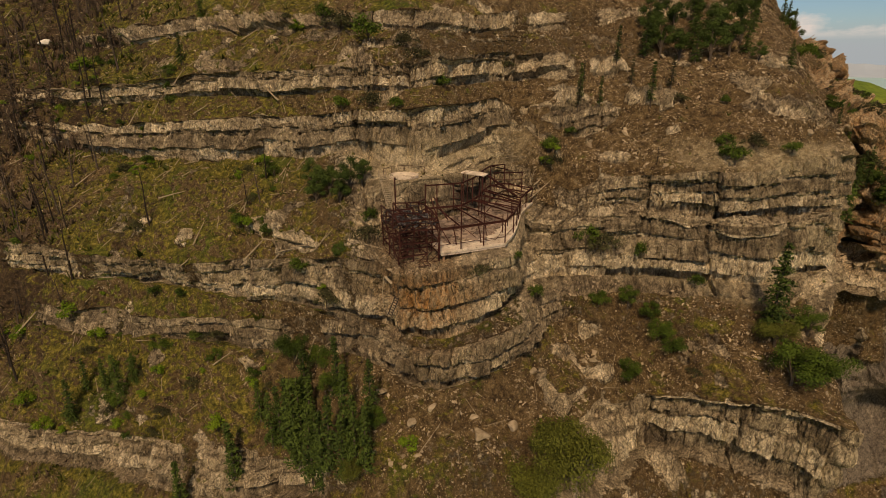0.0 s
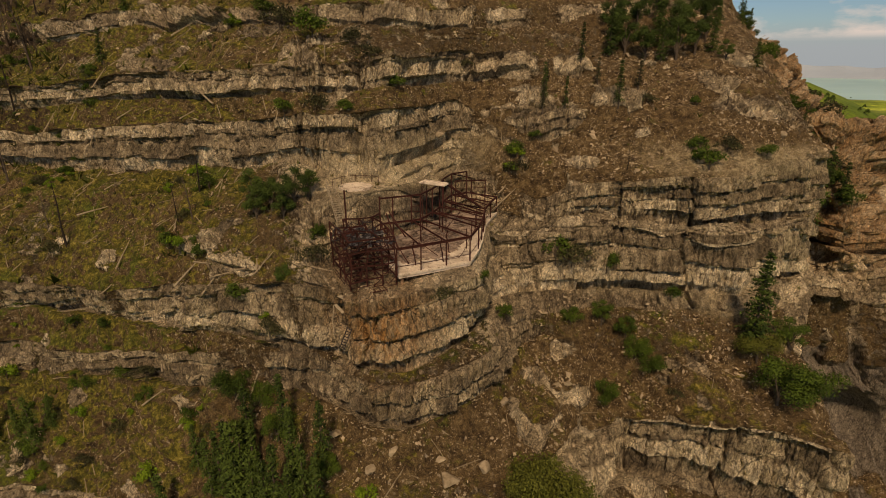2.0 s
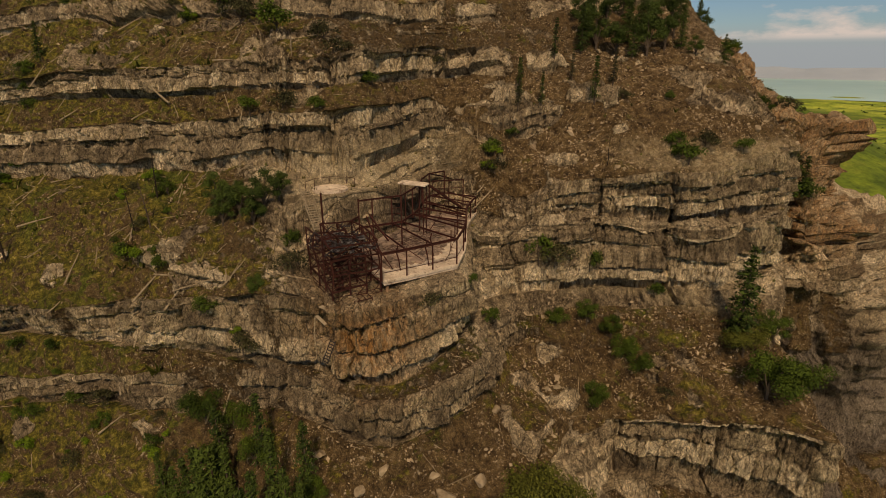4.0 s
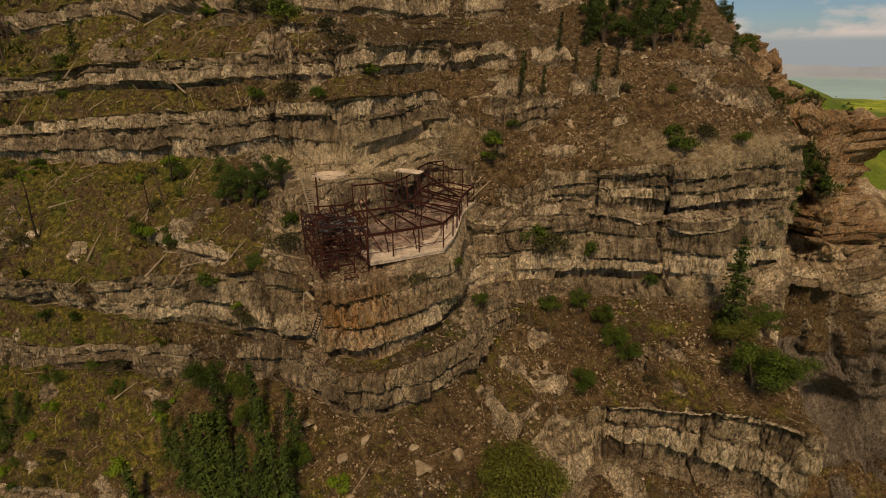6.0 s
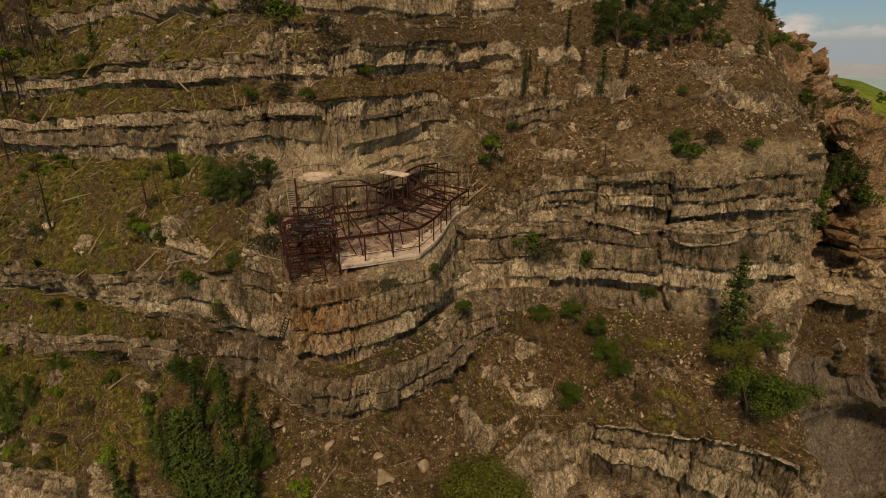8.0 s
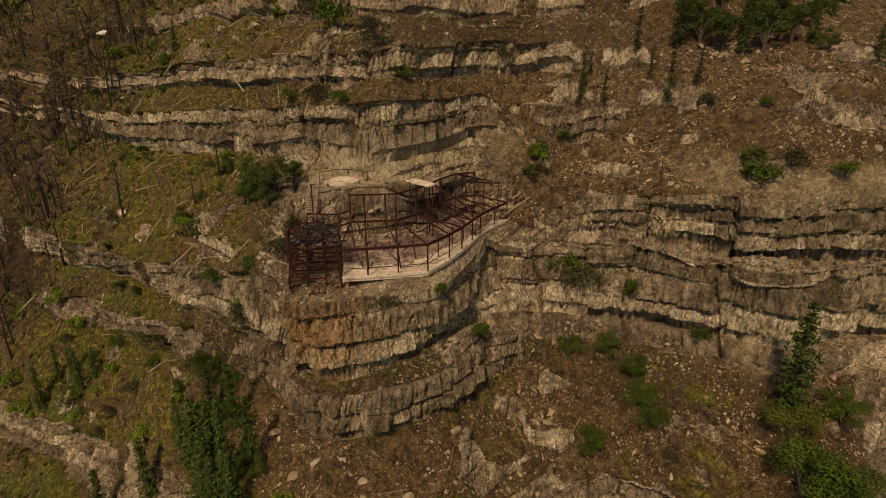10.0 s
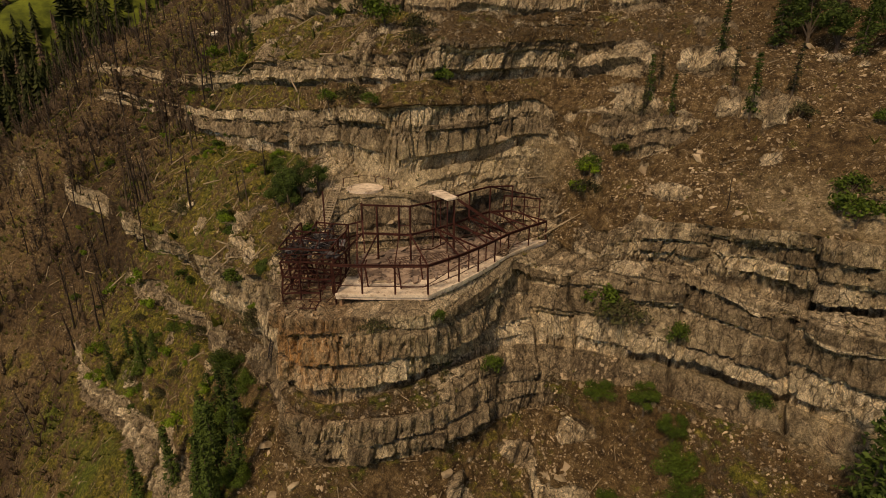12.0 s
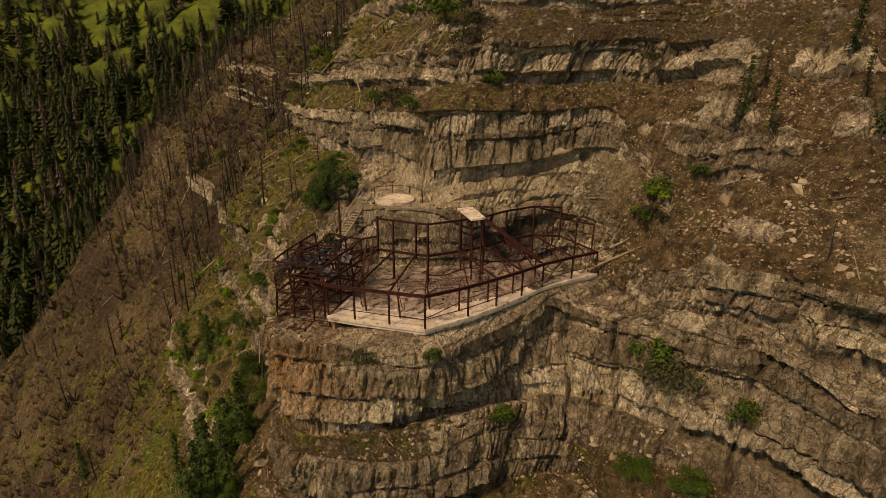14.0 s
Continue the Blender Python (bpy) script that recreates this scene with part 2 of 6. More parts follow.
def concrete_material():
    """Pale slab concrete: blotched, with soot and rust stains and fine grit."""
    m, ns, ls, b = material("weathered_concrete", 0.92)
    p = n_place(ns)
    wide, mid, fine = n_noise(ns, ls, 0.5, 6, p, 0.6), n_noise(ns, ls, 1.4, 8, p, 0.72), n_noise(ns, ls, 9.0, 5, p, 0.7)
    col = n_ramp(ns, ls, wide, [(0.34, (0.52, 0.42, 0.32)), (0.62, (0.82, 0.7, 0.56))])
    col = n_mix(ns, ls, n_ramp(ns, ls, mid, [(0.36, (0.85,) * 3), (0.47, (0, 0, 0))]), col, (0.2, 0.125, 0.085))
    col = n_mix(ns, ls, 0.6, col, n_ramp(ns, ls, fine, [(0.36, (0.55,) * 3), (0.56, (1.05,) * 3)]), "MULTIPLY")
    ls.new(col, b.inputs["Base Color"])
    n_bump(ns, ls, b, fine, 0.4, 0.03)
    return m


CONCRETE = concrete_material()
LAKE = plain_material("lake_water", (0.38, 0.62, 0.58), (0.5, 0.72, 0.66), 0.004, 0.35, 0, 0.0)
# distant haze is painted into the mountains' pale blue base colour
FARHILL = plain_material("haze_tinted_mountain", (0.4, 0.49, 0.6), (0.47, 0.56, 0.66), 0.003, 1.0, 0, 0.0)
MEADOW = plain_material("far_meadow", (0.01, 0.018, 0.003), (0.15, 0.185, 0.02), 0.06, 1.0, 0, 0.0)
BOARD = plain_material("weathered_board", (0.26, 0.2, 0.13), (0.5, 0.41, 0.29), 4.0, 0.9)
TREAD = plain_material("worn_steel_tread", (0.1, 0.06, 0.04), (0.3, 0.22, 0.15), 3.0, 0.8, 0.1)
SHEET = plain_material("scorched_sheet", (0.05, 0.045, 0.05), (0.2, 0.19, 0.2), 2.0, 0.6, 0.3)
ASHSTEEL = plain_material("ashen_steel", (0.05, 0.028, 0.024), (0.16, 0.1, 0.085), 3.0, 0.85, 0.1)
STAINED = plain_material("stained_concrete", (0.16, 0.085, 0.045), (0.42, 0.28, 0.17), 1.2, 0.9)


def leafy(name, dark, light, scale=0.5):
    m, ns, ls, b = material(name, 0.75)
    g = ns.new("ShaderNodeNewGeometry")
    o = ns.new("ShaderNodeObjectInfo")
    mixv = n_math(ns, ls, "ADD", n_math(ns, ls, "MULTIPLY", g.outputs["Random Per Island"], 0.5), n_math(ns, ls, "MULTIPLY", n_noise(ns, ls, scale, 3, g.outputs["Position"]), 0.7))
    mixv = n_math(ns, ls, "ADD", mixv, n_math(ns, ls, "MULTIPLY_ADD", o.outputs["Random"], 0.3, -0.22))
    ls.new(n_ramp(ns, ls, mixv, [(0.2, dark), (0.85, light)]), b.inputs["Base Color"])
    b.inputs["Specular IOR Level"].default_value = 0.15
    return m


NEEDLE = leafy("conifer_needles", (0.016, 0.03, 0.007), (0.075, 0.115, 0.022))
FARNEEDLE = leafy("far_needles", (0.008, 0.013, 0.004), (0.05, 0.06, 0.014))
LEAF = leafy("broad_leaves", (0.016, 0.032, 0.005), (0.08, 0.125, 0.016))
OLIVE = leafy("olive_leaves", (0.03, 0.038, 0.007), (0.125, 0.135, 0.024))
BRIGHT = leafy("fresh_leaves", (0.05, 0.09, 0.006), (0.17, 0.26, 0.022))
SCRUB = leafy("dark_scrub", (0.02, 0.02, 0.01), (0.075, 0.075, 0.03))
STRAW = leafy("dry_grass", (0.07, 0.065, 0.014), (0.3, 0.235, 0.085))
PEBBLE = leafy("scree_stone", (0.13, 0.092, 0.055), (0.48, 0.375, 0.25), 0.3)
BARK = plain_material("grey_bark", (0.05, 0.038, 0.028), (0.13, 0.1, 0.075), 3.0, 0.95)
BURNT = plain_material("burnt_bark", (0.014, 0.01, 0.008), (0.05, 0.036, 0.028), 3.0, 0.9)
DEADWOOD = plain_material("bleached_deadwood", (0.2, 0.15, 0.095), (0.46, 0.37, 0.25), 2.5, 0.9)
BOULDER = plain_material("boulder_stone", (0.22, 0.165, 0.1), (0.5, 0.4, 0.27), 1.1, 0.95, 0, 0.8, 0.08)
TWIG = plain_material("dead_twigs", (0.06, 0.04, 0.026), (0.17, 0.12, 0.08), 2.0, 0.95)
WHITEROCK = plain_material("white_limestone", (0.55, 0.5, 0.42), (0.85, 0.8, 0.7), 1.0, 0.9, 0, 0.6, 0.08)
ASH = leafy("charred_rubble", (0.035, 0.022, 0.02), (0.36, 0.27, 0.21), 0.8)


def plain_fields():
    """The valley floor: pasture, darker brush, faint tracks; sunlight and shadow patches painted in."""
    m, ns, ls, b = material("valley_pasture", 1.0)
    p = n_place(ns)
    a = n_noise(ns, ls, 0.012, 8, p, 0.7)
    c = n_noise(ns, ls, 0.0022, 4, p)
    f = n_noise(ns, ls, 0.16, 6, p, 0.75)
    # pasture colour raised to stand in for sun through a cloud gap
    col = n_ramp(ns, ls, a, [(0.36, (0.08, 0.13, 0.016)), (0.5, (0.3, 0.4, 0.04)), (0.64, (0.6, 0.62, 0.09))])
    # wide dark green patches painted as shadow on the plain
    col = n_mix(ns, ls, n_ramp(ns, ls, c, [(0.42, (0.75,) * 3), (0.56, (0, 0, 0))]), col, (0.07, 0.12, 0.016))
    col = n_mix(ns, ls, 0.7, col, n_ramp(ns, ls, f, [(0.36, (0.4,) * 3), (0.58, (1, 1, 1))]), "MULTIPLY")
    ls.new(col, b.inputs["Base Color"])
    return m


PLAIN = plain_fields()

# ---- the hillside: beds of limestone, one brink or foot line after another ----
STATIONS = 27
GROW = np.random.default_rng(7)


def hash3(ix, iy, iz, seed=0):
    h = (ix.astype(np.int64) * 374761393 + iy.astype(np.int64) * 668265263 + iz.astype(np.int64) * 2147483647 + seed * 1274126177) & 0xFFFFFFFF
    h = ((h ^ (h >> 13)) * 1274126177) & 0xFFFFFFFF
    h = ((h ^ (h >> 16)) * 2246822519) & 0xFFFFFFFF
    return ((h ^ (h >> 15)) & 0xFFFFFF) / float(0xFFFFFF)


def vnoise(x, y, z, seed=0):
    """Smooth value noise, -1 to 1."""
    ix, iy, iz = np.floor(x), np.floor(y), np.floor(z)
    fx, fy, fz = x - ix, y - iy, z - iz
    fx, fy, fz = (f * f * (3 - 2 * f) for f in (fx, fy, fz))
    out = 0
    for dx in (0, 1):
        for dy in (0, 1):
            for dz in (0, 1):
                w = (fx if dx else 1 - fx) * (fy if dy else 1 - fy) * (fz if dz else 1 - fz)
                out = out + w * hash3(ix + dx, iy + dy, iz + dz, seed)
    return out * 2 - 1


def fbm(x, y, z, octaves=4, seed=0, gain=0.5):
    a, s, out = 1.0, 1.0, 0
    for k in range(octaves):
        out = out + a * vnoise(x * s, y * s, z * s, seed + k)
        a, s = a * gain, s * 2.03
    return out


LINES = []


def line(kind, rock, keys):
    """One line along the hillside, from west to east: at some stations its place; between them it runs on.
    kind: what rises from it to the next line; rock: how bare that is, station by station (start, value)."""
    s = sorted(keys)
    at = np.arange(STATIONS)
    pts = np.stack([np.interp(at, s, [keys[k][c] for k in s]) for c in range(3)], 1)
    bare = np.interp(at, [r[0] for r in rock], [r[1] for r in rock])
    LINES.append((kind, bare, pts))


line("slope", [(0, 0.0), (26, 0.2)], {  # valley bottom
    0: (-265, -10, -190), 1: (-190, 10, -175), 2: (-110, -10, -150), 4: (-48, 0, -115), 10: (2, 0, -95), 16: (29, 4, -92), 19: (52, 0, -100), 21: (80, 50, -110), 24: (118, 50, -108), 26: (230, 70, -112)})
line("slope", [(0, 0.0), (9, 0.2), (19.5, 0.3), (20.5, 0.6), (24, 0.6), (26, 0.5)], {  # valley side far below
    0: (-260, 80, -118), 1: (-186, 70, -95), 2: (-110, 62, -80), 4: (-48, 42, -65), 7: (-14, 36, -50), 10: (2, 34, -45), 13: (16, 34, -42), 16: (29, 38, -45),
    19: (52, 36, -55), 20: (60, 40, -60), 21: (66, 64, -66), 22: (84, 92, -68), 23: (98, 90, -66), 24: (118, 94, -62), 26: (230, 120, -75)})
line("cliff", [(0, 0.0), (2, 0.1), (3, 0.9), (6, 1), (7, 0.3), (8, 0.25), (12, 0.3), (14, 0.6), (15, 1), (20, 1), (26, 0.6)], {  # foot of the lowest bed
    0: (-255, 130, -68), 1: (-183, 103, -45), 2: (-110, 93, -44), 3: (-70, 75, -42), 4: (-46, 66.5, -38), 5: (-33, 61, -36.5), 6: (-21, 56.5, -32), 7: (-14, 52, -26),
    8: (-8, 49, -22), 10: (2, 46, -20), 12: (12, 47, -21), 13: (16, 49, -23), 14: (20, 53, -26), 15: (25, 57, -28.5), 16: (29, 62, -27.5),
    17: (36, 56.4, -26.5), 18: (42.5, 53.6, -27), 19: (47, 53.0, -28), 20: (50.5, 63, -33), 21: (59, 77, -38), 22: (82, 104, -41), 23: (92, 104, -40), 24: (112, 100, -40), 26: (220, 140, -55)})
line("slope", [(0, 0.0), (7, 0.15), (19.5, 0.2), (20.5, 0.6), (24, 0.6), (26, 0.5)], {  # its brink
    0: (-255, 136, -62), 1: (-182, 108, -39), 2: (-110, 96, -40), 3: (-70, 77, -37), 4: (-46, 70, -33), 5: (-33, 64.5, -31), 6: (-21, 58.5, -28.5), 7: (-14, 54, -22),
    8: (-8, 51.5, -19), 10: (2, 50, -17.3), 12: (12, 51.5, -18.3), 13: (16, 55, -19), 14: (20, 59.5, -19.5), 15: (25, 62, -20), 16: (29, 62, -19.2),
    17: (36, 55.5, -16.5), 18: (43, 52.8, -16.2), 19: (48, 52.3, -17), 20: (51.5, 61, -19.5), 21: (60, 78, -25), 22: (84, 108, -26), 23: (92, 107, -24), 24: (112, 106, -30), 26: (222, 150, -48)})
line("cliff", [(0, 0.0), (2, 0.2), (4, 0.8), (7, 0.8), (8, 1), (11, 1), (12, 0.75), (13, 0.5), (14, 0.4), (15, 0.25), (19, 0.25), (20, 0.9), (24, 1), (26, 0.7)], {
    0: (-252, 152, -48), 1: (-180, 122, -24), 2: (-110, 105, -27), 3: (-70, 88, -24), 4: (-46, 79, -20.5), 5: (-30, 69, -17), 6: (-20, 65.5, -14.5), 7: (-12, 61, -13),
    8: (-7.5, 58, -13), 9: (-5, 55.2, -13.3), 10: (0.4, 53.9, -13.3), 11: (9, 57.8, -12), 12: (13, 63, -11.8), 13: (16, 68, -12), 14: (19, 69.5, -12.3), 15: (24, 69, -13.5),
    16: (30, 68, -14), 17: (37, 64, -12.5), 18: (44, 60.5, -12), 19: (49.5, 61, -13), 20: (55, 69, -15), 21: (62, 77, -15), 22: (86, 112, -15), 23: (91, 103, -14), 24: (112, 114, -20), 26: (225, 170, -45)})
line("slope", [(0, 0.0), (7, 0.2), (11, 0.35), (12, 0.6), (14, 0.6), (15.5, 0.85), (20, 0.85), (21, 0.6), (24, 0.6), (26, 0.5)], {
    0: (-252, 155, -44), 1: (-180, 124.5, -20), 2: (-110, 107, -23), 3: (-70, 90, -20), 4: (-46, 80, -17), 5: (-31, 71.6, -13.2), 6: (-20, 66.0, -10), 7: (-12, 62, -9.3),
    8: (-7.4, 58.6, -8.3), 9: (-5.3, 55.7, -8.2), 10: (0.8, 54.5, -8.2), 11: (9.2, 58.8, -7.5), 12: (12.2, 65.6, -7.6), 13: (16, 71, -8.6), 14: (19, 71.5, -9.5), 15: (24, 72, -9.5),
    16: (30, 72, -9.3), 17: (37, 70, -8.5), 18: (44, 67.5, -8.5), 19: (51, 69, -9), 20: (57, 74, -10), 21: (63, 80, -10), 22: (86.5, 113, -11), 23: (92, 106, -9), 24: (112, 116, -16), 26: (226, 175, -43)})
line("cliff", [(0, 0.0), (2, 0.5), (3, 1), (24, 1), (26, 0.5)], {
    0: (-252, 159, -38), 1: (-180, 127, -15), 2: (-110, 110, -18), 3: (-70, 92.5, -15), 4: (-46, 83, -12.5), 5: (-31, 73, -10.2), 6: (-20.5, 66.6, -8.0), 7: (-12, 62.8, -8.0),
    8: (-6.7, 59.8, -7.4), 9: (-4.9, 57.0, -7.3), 10: (1.0, 56.0, -7.3), 11: (8.0, 61.7, -6.2), 12: (11.3, 67.2, -6.3), 13: (14.9, 73.6, -6.8), 14: (18.6, 75.5, -7), 15: (24, 75.5, -7),
    16: (30, 75, -7.2), 17: (37, 73.3, -6.6), 18: (44, 70.8, -6.5), 19: (51, 72.5, -7), 20: (57.5, 77, -8), 21: (63.5, 83, -8.5), 22: (87, 114, -8), 23: (92, 108, -6), 24: (111, 119, -12), 25: (130, 150, -14), 26: (228, 180, -41)})
line("slope", [(0, 0.0), (7, 0.15), (8, 0.8), (12, 0.75), (14, 0.5), (20, 0.5), (21, 0.9), (26, 0.8)], {
    0: (-252, 162, -33), 1: (-180, 129, -9.5), 2: (-110, 111, -12), 3: (-70, 92, -9.5), 4: (-46, 82.5, -8), 5: (-30, 73, -4.4), 6: (-19.5, 67.6, -1.2), 7: (-13, 64.6, -0.8),
    8: (-6.6, 60.0, 0), 9: (-5.2, 56.6, 0), 10: (0, 57.8, 0.3), 11: (8.7, 62.0, 0.6), 12: (10.7, 68.0, 0.3), 13: (12.9, 77.0, 0.3), 14: (17.8, 78.5, 0.0), 15: (24, 77, 0.4),
    16: (30, 76.5, 1.2), 17: (37, 73.5, 1.3), 18: (44, 71.2, 1.8), 19: (51, 72.2, 1.5), 20: (57.8, 75.6, 1.4), 21: (63.5, 83.5, 0), 22: (87.5, 117, 0), 23: (92, 112, 1), 24: (110, 122, -4), 25: (122, 150, -6), 26: (128, 230, -10)})
line("cliff", [(0, 0.0), (7, 0.25), (8, 0.8), (13, 0.8), (14, 0.6), (15, 0.95), (26, 1)], {
    0: (-250, 178, -24), 1: (-180, 140, -2), 2: (-110, 121, -5), 3: (-70, 99, -4), 4: (-46, 87, -2.5), 5: (-30, 77, 0.4), 6: (-19.5, 70, 1.6), 7: (-14.3, 67.8, 2.2),
    8: (-9, 66, 1.5), 9: (-6, 70, 2), 10: (0, 74, 2), 11: (5, 79.5, 2), 12: (10, 84, 2.2), 13: (15, 82, 2.4), 14: (19, 78.5, 1.5), 15: (24, 78.2, 2),
    16: (30, 77.8, 2.2), 17: (37, 74.6, 2.3), 18: (44, 72.3, 2.6), 19: (51.5, 73, 2.2), 20: (58.3, 76.2, 2), 21: (64, 84.5, 1), 22: (88, 119, 2), 23: (92.5, 113, 3), 24: (110, 122.5, -2), 25: (121, 150, -4), 26: (127, 230, -8)})
line("slope", [(0, 0.0), (6, 0.2), (7.5, 0.6), (11, 0.65), (13, 0.15), (20.5, 0.25), (21.5, 0.7), (24, 0.7), (26, 0.4)], {
    0: (-248, 190, -17), 1: (-180, 147, 5), 2: (-110, 130, 2), 3: (-70, 106, 1), 4: (-46, 92, 3), 5: (-30, 82.5, 5), 6: (-21, 76.5, 6), 7: (-14.5, 74, 7),
    8: (-9.5, 72, 6.5), 9: (-6, 71.4, 7.7), 10: (0, 74.6, 7.7), 11: (5, 81.5, 7.7), 12: (10, 87, 7.5), 13: (15.5, 86, 6.5), 14: (19.5, 82, 4.5), 15: (24.5, 80, 6),
    16: (31, 78.5, 7.2), 17: (37, 74.6, 8.4), 18: (44, 72.6, 9), 19: (51.5, 74, 10.6), 20: (59, 77.4, 10.7), 21: (65, 86, 9), 22: (89, 128, 9), 23: (93, 118, 8), 24: (109, 124, 5), 25: (118, 150, 4), 26: (125, 230, 0)})
line("cliff", [(0, 0.0), (1, 0.3), (2, 0.9), (11, 1), (12, 0.6), (13, 0.2), (17.5, 0.2), (20.5, 0.35), (22, 0.4), (26, 0.4)], {
    0: (-240, 236, -16), 1: (-180, 151, 8.5), 2: (-110, 134, 5.5), 3: (-70, 113.5, 4.2), 4: (-46, 99, 6), 5: (-31, 90.5, 7.6), 6: (-20, 83.5, 9.4), 7: (-13.5, 79.6, 10.2),
    9: (-6, 76.4, 9.3), 10: (-2, 77.4, 9.5), 11: (4.5, 86, 10), 12: (9, 91.3, 11.6), 13: (14, 90, 12.3), 14: (19, 88, 11), 15: (25, 88, 12.5),
    16: (32, 84.5, 11.5), 17: (38, 81.5, 12.8), 18: (45, 79.6, 14.6), 19: (52, 79.4, 15.2), 20: (60.5, 82, 13.2), 21: (67, 92, 11), 22: (84, 114, 11), 23: (97, 126, 8.5), 24: (113, 132, 4.5), 26: (128, 235, 1)})
line("slope", [(0, 0.0), (7, 0.15), (26, 0.2)], {
    0: (-238, 240, -12), 1: (-179, 153, 11), 2: (-110, 136, 8.5), 3: (-70, 114.5, 10), 4: (-46, 100, 13), 5: (-30, 91, 14.2), 6: (-20, 84, 15.3), 7: (-13.5, 80.5, 16),
    9: (-6, 77.8, 16.5), 10: (-2, 79.2, 17), 11: (4.5, 88, 16.8), 12: (9, 93.5, 17.3), 13: (13, 93, 16), 14: (19, 91, 15), 15: (26, 91, 16),
    17: (39, 88, 17.5), 18: (46, 86.5, 18), 19: (53, 87, 18.5), 20: (62, 91, 17), 21: (70, 100, 15), 22: (90, 125, 13), 23: (104, 140, 9), 24: (118, 145, 3), 26: (132, 240, 2)})
line("cliff", [(0, 0.0), (1, 0.3), (2, 0.9), (12, 1), (14, 0.7), (15, 0.25), (20, 0.25), (21.5, 0.6), (26, 0.6)], {
    0: (-236, 246, -6), 1: (-178, 158, 15), 2: (-110, 141, 13), 3: (-72, 118.5, 14), 4: (-47, 103, 17), 5: (-31, 94, 17.5), 6: (-20, 86, 18.5), 7: (-13.5, 83.5, 19),
    9: (-6, 82, 19.3), 10: (-2, 83, 19.5), 11: (4, 90, 19.5), 12: (9, 96.5, 20), 13: (14, 97, 20), 14: (20, 96, 20), 17: (40, 95, 21),
    19: (54, 94, 22), 20: (64, 100, 21), 21: (74, 112, 18), 22: (95, 138, 16), 23: (110, 155, 10), 24: (124, 155, 3), 26: (136, 245, 3)})
line("slope", [(0, 0.0), (9, 0.3), (13, 0.3), (19, 0.2), (26, 0.4)], {
    0: (-234, 250, -2), 1: (-177, 160, 17.5), 2: (-110, 143, 16), 3: (-72, 118.5, 17.5), 4: (-47, 103, 21), 5: (-32, 94.5, 21), 6: (-20, 87, 22), 7: (-13.5, 85, 22.6),
    9: (-6, 84, 23), 10: (-2, 85, 23.4), 11: (5, 93, 24), 12: (10, 99, 24.5), 13: (15, 100, 24), 14: (21, 100, 24), 17: (41, 103, 25),
    19: (57, 104, 26), 20: (68, 112, 26), 21: (80, 126, 23), 22: (100, 146, 18), 23: (115, 165, 11), 24: (130, 165, 3), 26: (140, 250, 3)})
line("cliff", [(0, 0.0), (3, 0.4), (5, 0.9), (10, 0.8), (15, 0.8), (18, 0.4), (26, 0.6)], {
    0: (-230, 264, 10), 1: (-175, 180, 27), 2: (-111, 160, 26), 3: (-74, 135, 26), 4: (-48, 113, 28), 5: (-33, 105, 28), 7: (-15, 96, 28),
    9: (-6, 95, 28), 11: (5, 98.5, 27.5), 13: (15, 104, 28.5), 14: (22, 106, 29), 17: (43, 114, 31), 19: (62, 122, 33), 20: (75, 135, 34), 21: (88, 148, 30), 22: (104, 155, 20), 23: (120, 175, 12), 24: (136, 175, 3), 26: (144, 255, 3)})
line("slope", [(0, 0.1), (26, 0.2)], {
    0: (-229, 267, 12), 1: (-174, 184, 29), 2: (-111, 163, 28.5), 4: (-48, 115, 30.5), 7: (-15, 98, 31), 9: (-6, 97, 31), 11: (5, 100.5, 30.5), 13: (15, 106, 31.5), 17: (43, 117, 33), 20: (76, 138, 36), 21: (90, 152, 31), 22: (106, 160, 22), 24: (140, 180, 4), 26: (146, 258, 3)})
line("slope", [(0, 0.1), (26, 0.2)], {
    0: (-225, 290, 30), 1: (-170, 215, 50), 2: (-111, 190, 50), 4: (-48, 140, 48), 9: (-6, 122, 48), 13: (15, 128, 48), 17: (46, 138, 49), 19: (70, 150, 48), 20: (84, 160, 44), 21: (98, 172, 37), 22: (112, 180, 28), 24: (150, 200, 5), 26: (150, 265, 3)})
line("end", [(0, 0.1), (26, 0.2)], {
    0: (-215, 360, 70), 1: (-165, 300, 90), 4: (-48, 210, 95), 9: (-6, 190, 92), 17: (46, 195, 85), 20: (95, 205, 60), 21: (110, 210, 45), 24: (160, 240, 8), 26: (160, 290, 3)})


def spline(a, t):
    """Points on a smooth curve through the rows of a at the places t."""
    i = np.clip(np.floor(t).astype(int), 0, len(a) - 2)
    f = (t - i)[:, None]
    g = lambda k: a[np.clip(k, 0, len(a) - 1)].reshape(len(t), -1)
    p0, p1, p2, p3 = g(i - 1), g(i), g(i + 1), g(i + 2)
    m1, m2 = (p2 - p0) * 0.42, (p3 - p1) * 0.42
    out = (2 * f**3 - 3 * f**2 + 1) * p1 + (f**3 - 2 * f**2 + f) * m1 + (-2 * f**3 + 3 * f**2) * p2 + (f**3 - f**2) * m2
    return out.reshape(len(t), *a.shape[1:])


def run_of(pts):
    """Length along a line in plan, from its western end."""
    return np.cumsum(np.r_[0, np.linalg.norm(np.diff(pts[:, :2], axis=0), axis=1)])


